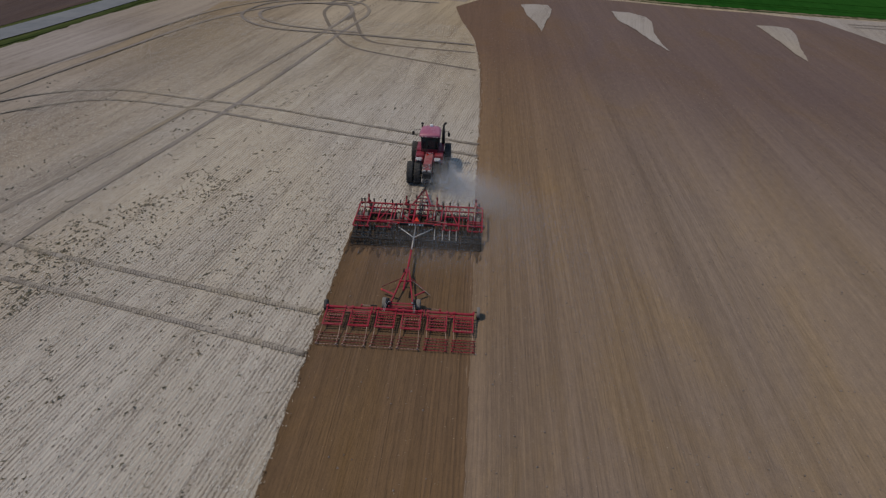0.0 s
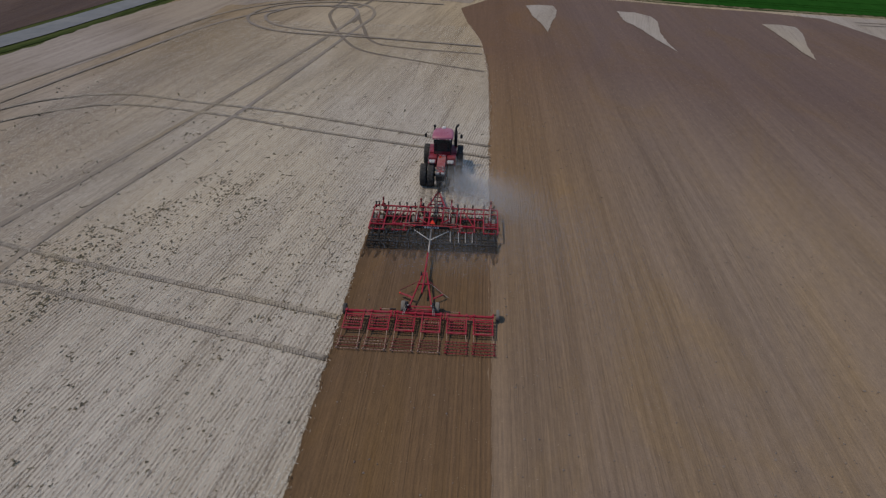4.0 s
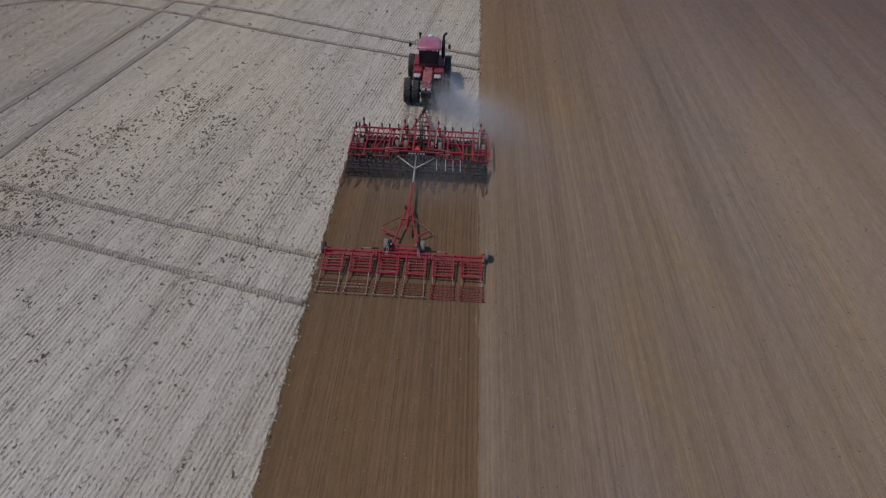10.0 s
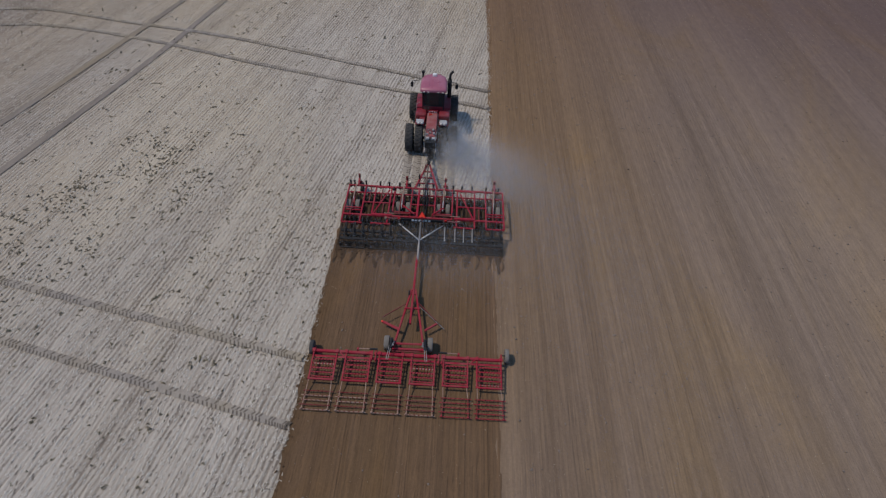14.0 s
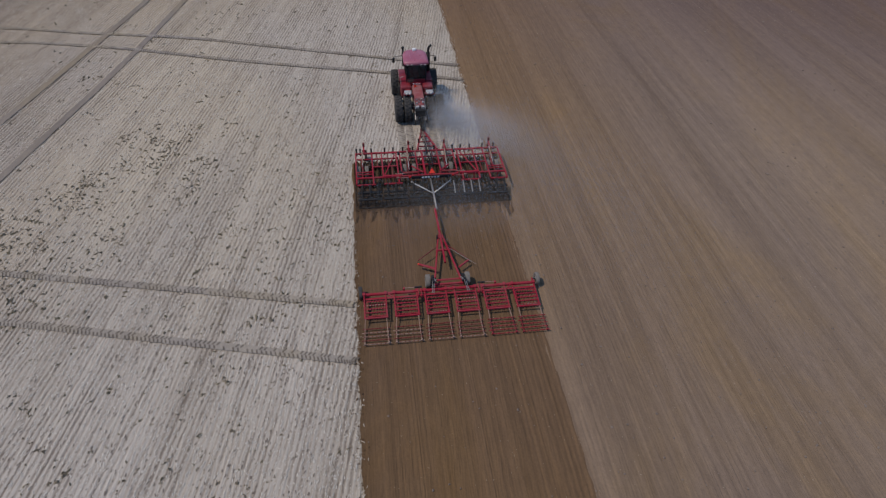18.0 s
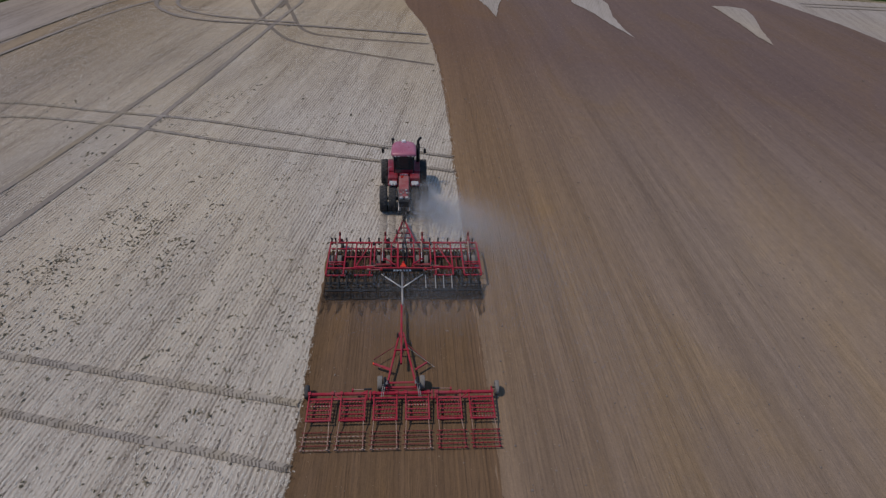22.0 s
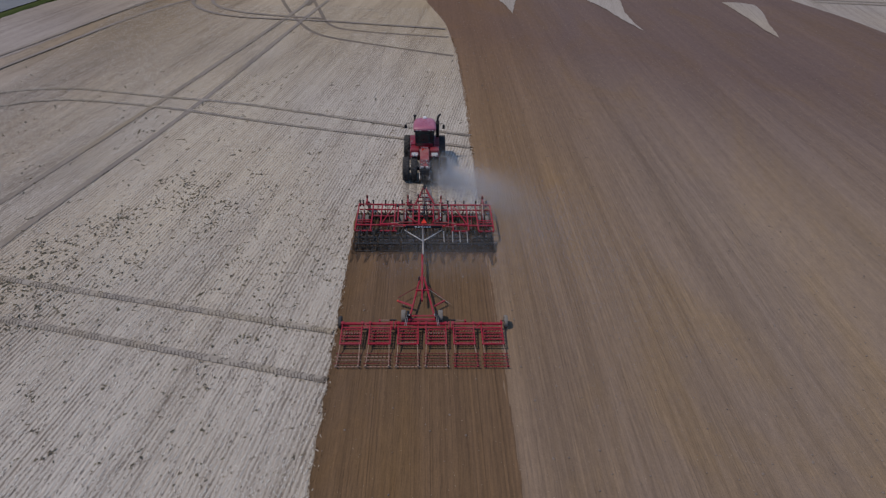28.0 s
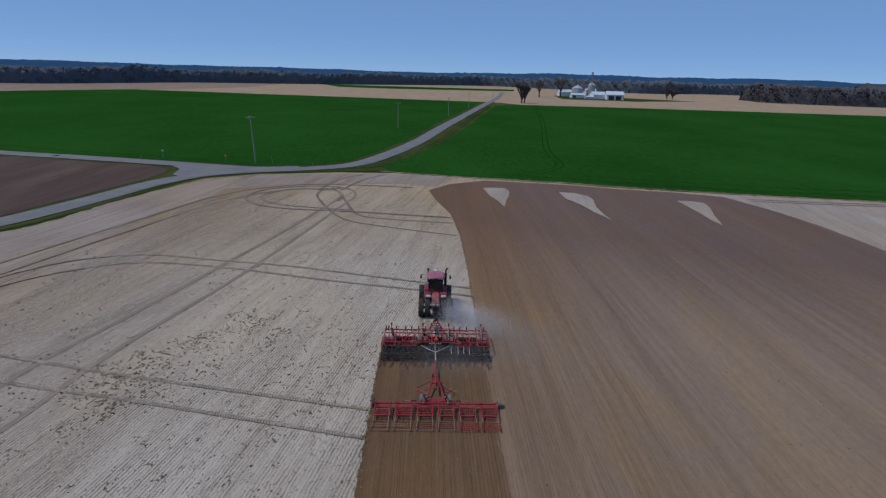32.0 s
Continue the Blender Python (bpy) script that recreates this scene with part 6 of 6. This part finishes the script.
def woods(name, line, depth, height, gap, label, seed, mat="woods"):
    """A far wood: bare crowns merged into one rough canopy with an upright front, and upright twiggy clumps all over it."""
    r = np.random.default_rng(seed)
    c = along(line, 2.2)
    n = len(c)
    prof = ((0.0, -0.05), (0.8, 0.2), (0.2, 0.42), (0.6, 0.62), (1.2, 0.8), (3.0, 0.94), (8.0, 1.0), (depth * 0.4, 0.97), (depth * 0.7, 1.0), (depth, 0.9), (depth + 3, 0.0))
    u = np.arange(n)
    crown = 0.86 + 0.1 * np.sin(u * 0.9 + 2 * np.sin(u * 0.23)) + 0.09 * np.sin(u * 0.071 + seed) + 0.07 * r.standard_normal(n)
    crown = crown * np.clip(np.minimum(u, n - 1 - u) / 8 + 0.5, 0, 1)
    V = []
    for k, (d, f) in enumerate(prof):
        jog = r.standard_normal((n, 2)) * 0.7 + (1.4 * np.sin(u * 0.8 + k))[:, None]
        hz = height * f * crown * (1 + 0.05 * r.standard_normal(n))
        V.append(np.stack([np.array([q.x for q in c]) + jog[:, 0], np.array([q.y for q in c]) + d + jog[:, 1] * (0.5 if k < 5 else 1), hz], -1))
    V = np.stack(V, 1).reshape(-1, 3)
    m = len(prof)
    i = np.arange(n * m).reshape(n, m)
    F = np.stack([i[:-1, :-1], i[1:, :-1], i[1:, 1:], i[:-1, 1:]], -1).reshape(-1, 4).tolist() + [i[0].tolist(), i[-1].tolist()]
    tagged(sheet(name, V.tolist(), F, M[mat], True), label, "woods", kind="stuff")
    P, S = [], []
    for q in along([(line[0][0], line[0][1] + 0.6 * depth)] + line, gap):
        m = 11
        hh = height * np.where(r.uniform(0, 1, m) < 0.35, r.uniform(0.74, 0.9, m), r.uniform(0.12, 0.8, m))
        P.append(np.stack([q.x + r.normal(0, gap * 0.7, m), q.y + r.uniform(-1.0, 5, m), hh], -1))
        w = r.gamma(2.2, 0.2, m) + 0.2
        S.append(np.stack([w, w, w * r.uniform(0.8, 1.9, m)], -1))
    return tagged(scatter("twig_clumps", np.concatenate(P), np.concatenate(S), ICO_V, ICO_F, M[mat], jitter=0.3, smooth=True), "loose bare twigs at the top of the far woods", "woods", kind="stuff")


woods("woods", [(-1300, 560), (-900, 600), (-620, 600), (-440, 608), (-378, 700), (-326, 805), (-172, 900), (25, 1060), (130, 1098), (310, 900), (437, 948), (530, 945), (700, 900)], 45, 18, 4.5, "leafless woods along the far fields, blue-grey haze in their colour", 1)
woods("woods", [(393, 668), (427, 638), (500, 618), (620, 594), (800, 556), (1100, 500)], 60, 21, 2.2, "grey leafless woods at the edge of a pale field, slight haze blue in their colour", 2, "near_woods")


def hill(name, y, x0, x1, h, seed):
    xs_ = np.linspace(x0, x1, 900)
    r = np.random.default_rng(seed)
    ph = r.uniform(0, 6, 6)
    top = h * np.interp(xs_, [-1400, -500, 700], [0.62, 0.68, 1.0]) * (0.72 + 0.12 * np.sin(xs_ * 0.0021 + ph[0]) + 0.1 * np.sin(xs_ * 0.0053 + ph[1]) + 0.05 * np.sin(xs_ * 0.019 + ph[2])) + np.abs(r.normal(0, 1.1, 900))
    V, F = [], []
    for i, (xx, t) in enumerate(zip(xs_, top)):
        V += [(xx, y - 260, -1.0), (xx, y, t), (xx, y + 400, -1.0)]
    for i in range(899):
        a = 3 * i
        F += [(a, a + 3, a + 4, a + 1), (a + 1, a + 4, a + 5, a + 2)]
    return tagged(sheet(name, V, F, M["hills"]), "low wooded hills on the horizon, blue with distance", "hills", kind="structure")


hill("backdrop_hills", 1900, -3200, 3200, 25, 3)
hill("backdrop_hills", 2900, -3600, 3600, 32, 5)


# ---- the farmstead ----
def gable(bm_w, bm_r, w, d, h, rise, over=0.5):
    block(bm_w, (0, 0, h / 2), (w, d, h), 0)
    a = [bm_w.verts.new(p) for p in ((-w / 2, -d / 2, h), (-w / 2, d / 2, h), (-w / 2, 0, h + rise))]
    b = [bm_w.verts.new(p) for p in ((w / 2, -d / 2, h), (w / 2, d / 2, h), (w / 2, 0, h + rise))]
    bm_w.faces.new(a)
    bm_w.faces.new(b)
    for s in (-1, 1):
        p0, p1 = Vector((0, s * (d / 2 + over), h - over * rise / (d / 2) * 1.0)), Vector((0, 0, h + rise + 0.05))
        q = []
        for zz in (0, 0.25):
            for xx in (-w / 2 - over, w / 2 + over):
                for p in (p0, p1):
                    q.append(bm_r.verts.new((xx, p.y, p.z + zz)))
        for f in ((0, 1, 3, 2), (4, 5, 7, 6), (0, 1, 5, 4), (2, 3, 7, 6), (0, 2, 6, 4), (1, 3, 7, 5)):
            bm_r.faces.new([q[j] for j in f])


def barn(x, y, w, d, h, rise, rz, label, openings=(), wall="barn_white"):
    T = thing("barn", (x, y, 0), label, "barn", "farm buildings", rz)
    bw, br = B(), B()
    gable(bw, br, w, d, h, rise)
    part("wall", bw, M[wall], T)
    part("roof", br, M["barn_roof"], T, "pale metal roof")
    # dark panels on the solid wall paint the shade inside each opening
    for ox, ow, oh in openings:
        dr = part("door", block(B(), (ox, -d / 2 - 0.06, oh / 2), (ow, 0.1, oh), 0.02), M["barn_dark"], T, "dark panel painted in for the shade of an open doorway")
        part("door_frame", beam(B(), (ox - ow / 2 - 0.15, -d / 2 - 0.1, oh + 0.12), (ox + ow / 2 + 0.15, -d / 2 - 0.1, oh + 0.12), 0.2, 0.24), M["barn_white"], dr)


barn(163, 690, 19, 10, 5, 2.6, 4, "long white farm shed with a pale roof")
barn(168, 655, 15, 7, 3.2, 1.4, 4, "low white lean-to shed", ((-4, 3, 2.4),))
barn(188, 640, 17, 13, 4.4, 3.0, 10, "white gabled barn with a pale metal roof")
barn(202, 626, 18, 14, 5.4, 3.2, -8, "open-fronted machine shed with a pale roof", ((-4, 6, 4.0), (3.5, 6, 4.0)))
barn(192, 690, 12, 9, 5.5, 3.5, 0, "small white barn behind the others")
barn(176, 632, 10, 2.5, 2.2, 0.5, 4, "low white wall-like shed")


def grain_bin(x, y, r, h, roof, label):
    T = thing("grain_bin", (x, y, 0), label, "grain bin", "grain bins")
    prof = []
    for i in range(12):
        z = h * i / 12
        prof += [(r, z), (r * 1.012, z + h / 24)]
    part("shell", lathe(B(), prof + [(r, h)], 28, "z"), M["tin"], T, "", True)
    part("roof", lathe(B(), [(r * 1.04, h), (r * 0.55, h + roof * 0.55), (0.5, h + roof), (0.4, h + roof + 0.5), (0.001, h + roof + 0.6)], 28, "z"), M["tin"], T, "conical ribbed metal roof")
    part("ladder", rod(rod(B(), (0.25, -r * 1.05, 0), (0.25, -r * 1.05, h), 0.05, seg=5), (-0.25, -r * 1.05, 0), (-0.25, -r * 1.05, h), 0.05, seg=5), M["grey_steel"], T)


grain_bin(172, 672, 6.3, 10.0, 3.6, "round galvanised grain bin with a conical roof")
grain_bin(189.5, 676, 4.2, 14.0, 3.0, "tall galvanised grain bin with a conical roof")
grain_bin(182.5, 668, 1.6, 9.0, 1.6, "narrow galvanised hopper bin")
L_ = thing("elevator_leg", (185.5, 662, 0), "thin steel grain elevator leg rising over the bins", "grain elevator")
bm = B()
for sx, sy in ((-0.6, -0.6), (0.6, -0.6), (0.6, 0.6), (-0.6, 0.6)):
    rod(bm, (sx, sy, 0), (sx, sy, 26), 0.12, seg=5)
for k in range(13):
    z = 2 * k
    rod(bm, (-0.6, -0.6, z), (0.6, -0.6, z + 2), 0.07, seg=4)
    rod(bm, (0.6, 0.6, z), (-0.6, 0.6, z + 2), 0.07, seg=4)
part("tower", bm, M["grey_steel"], L_)
part("head", block(B(), (0, 0, 27), (2.0, 1.6, 2.6), 0.2), M["grey_steel"], L_)
part("downspout", rod(B(), (0, 0, 26), (-11, 8, 12.6), 0.25, seg=6), M["grey_steel"], L_)
part("downspout", rod(B(), (0, 0, 26), (4, 12, 15.5), 0.25, seg=6), M["grey_steel"], L_)
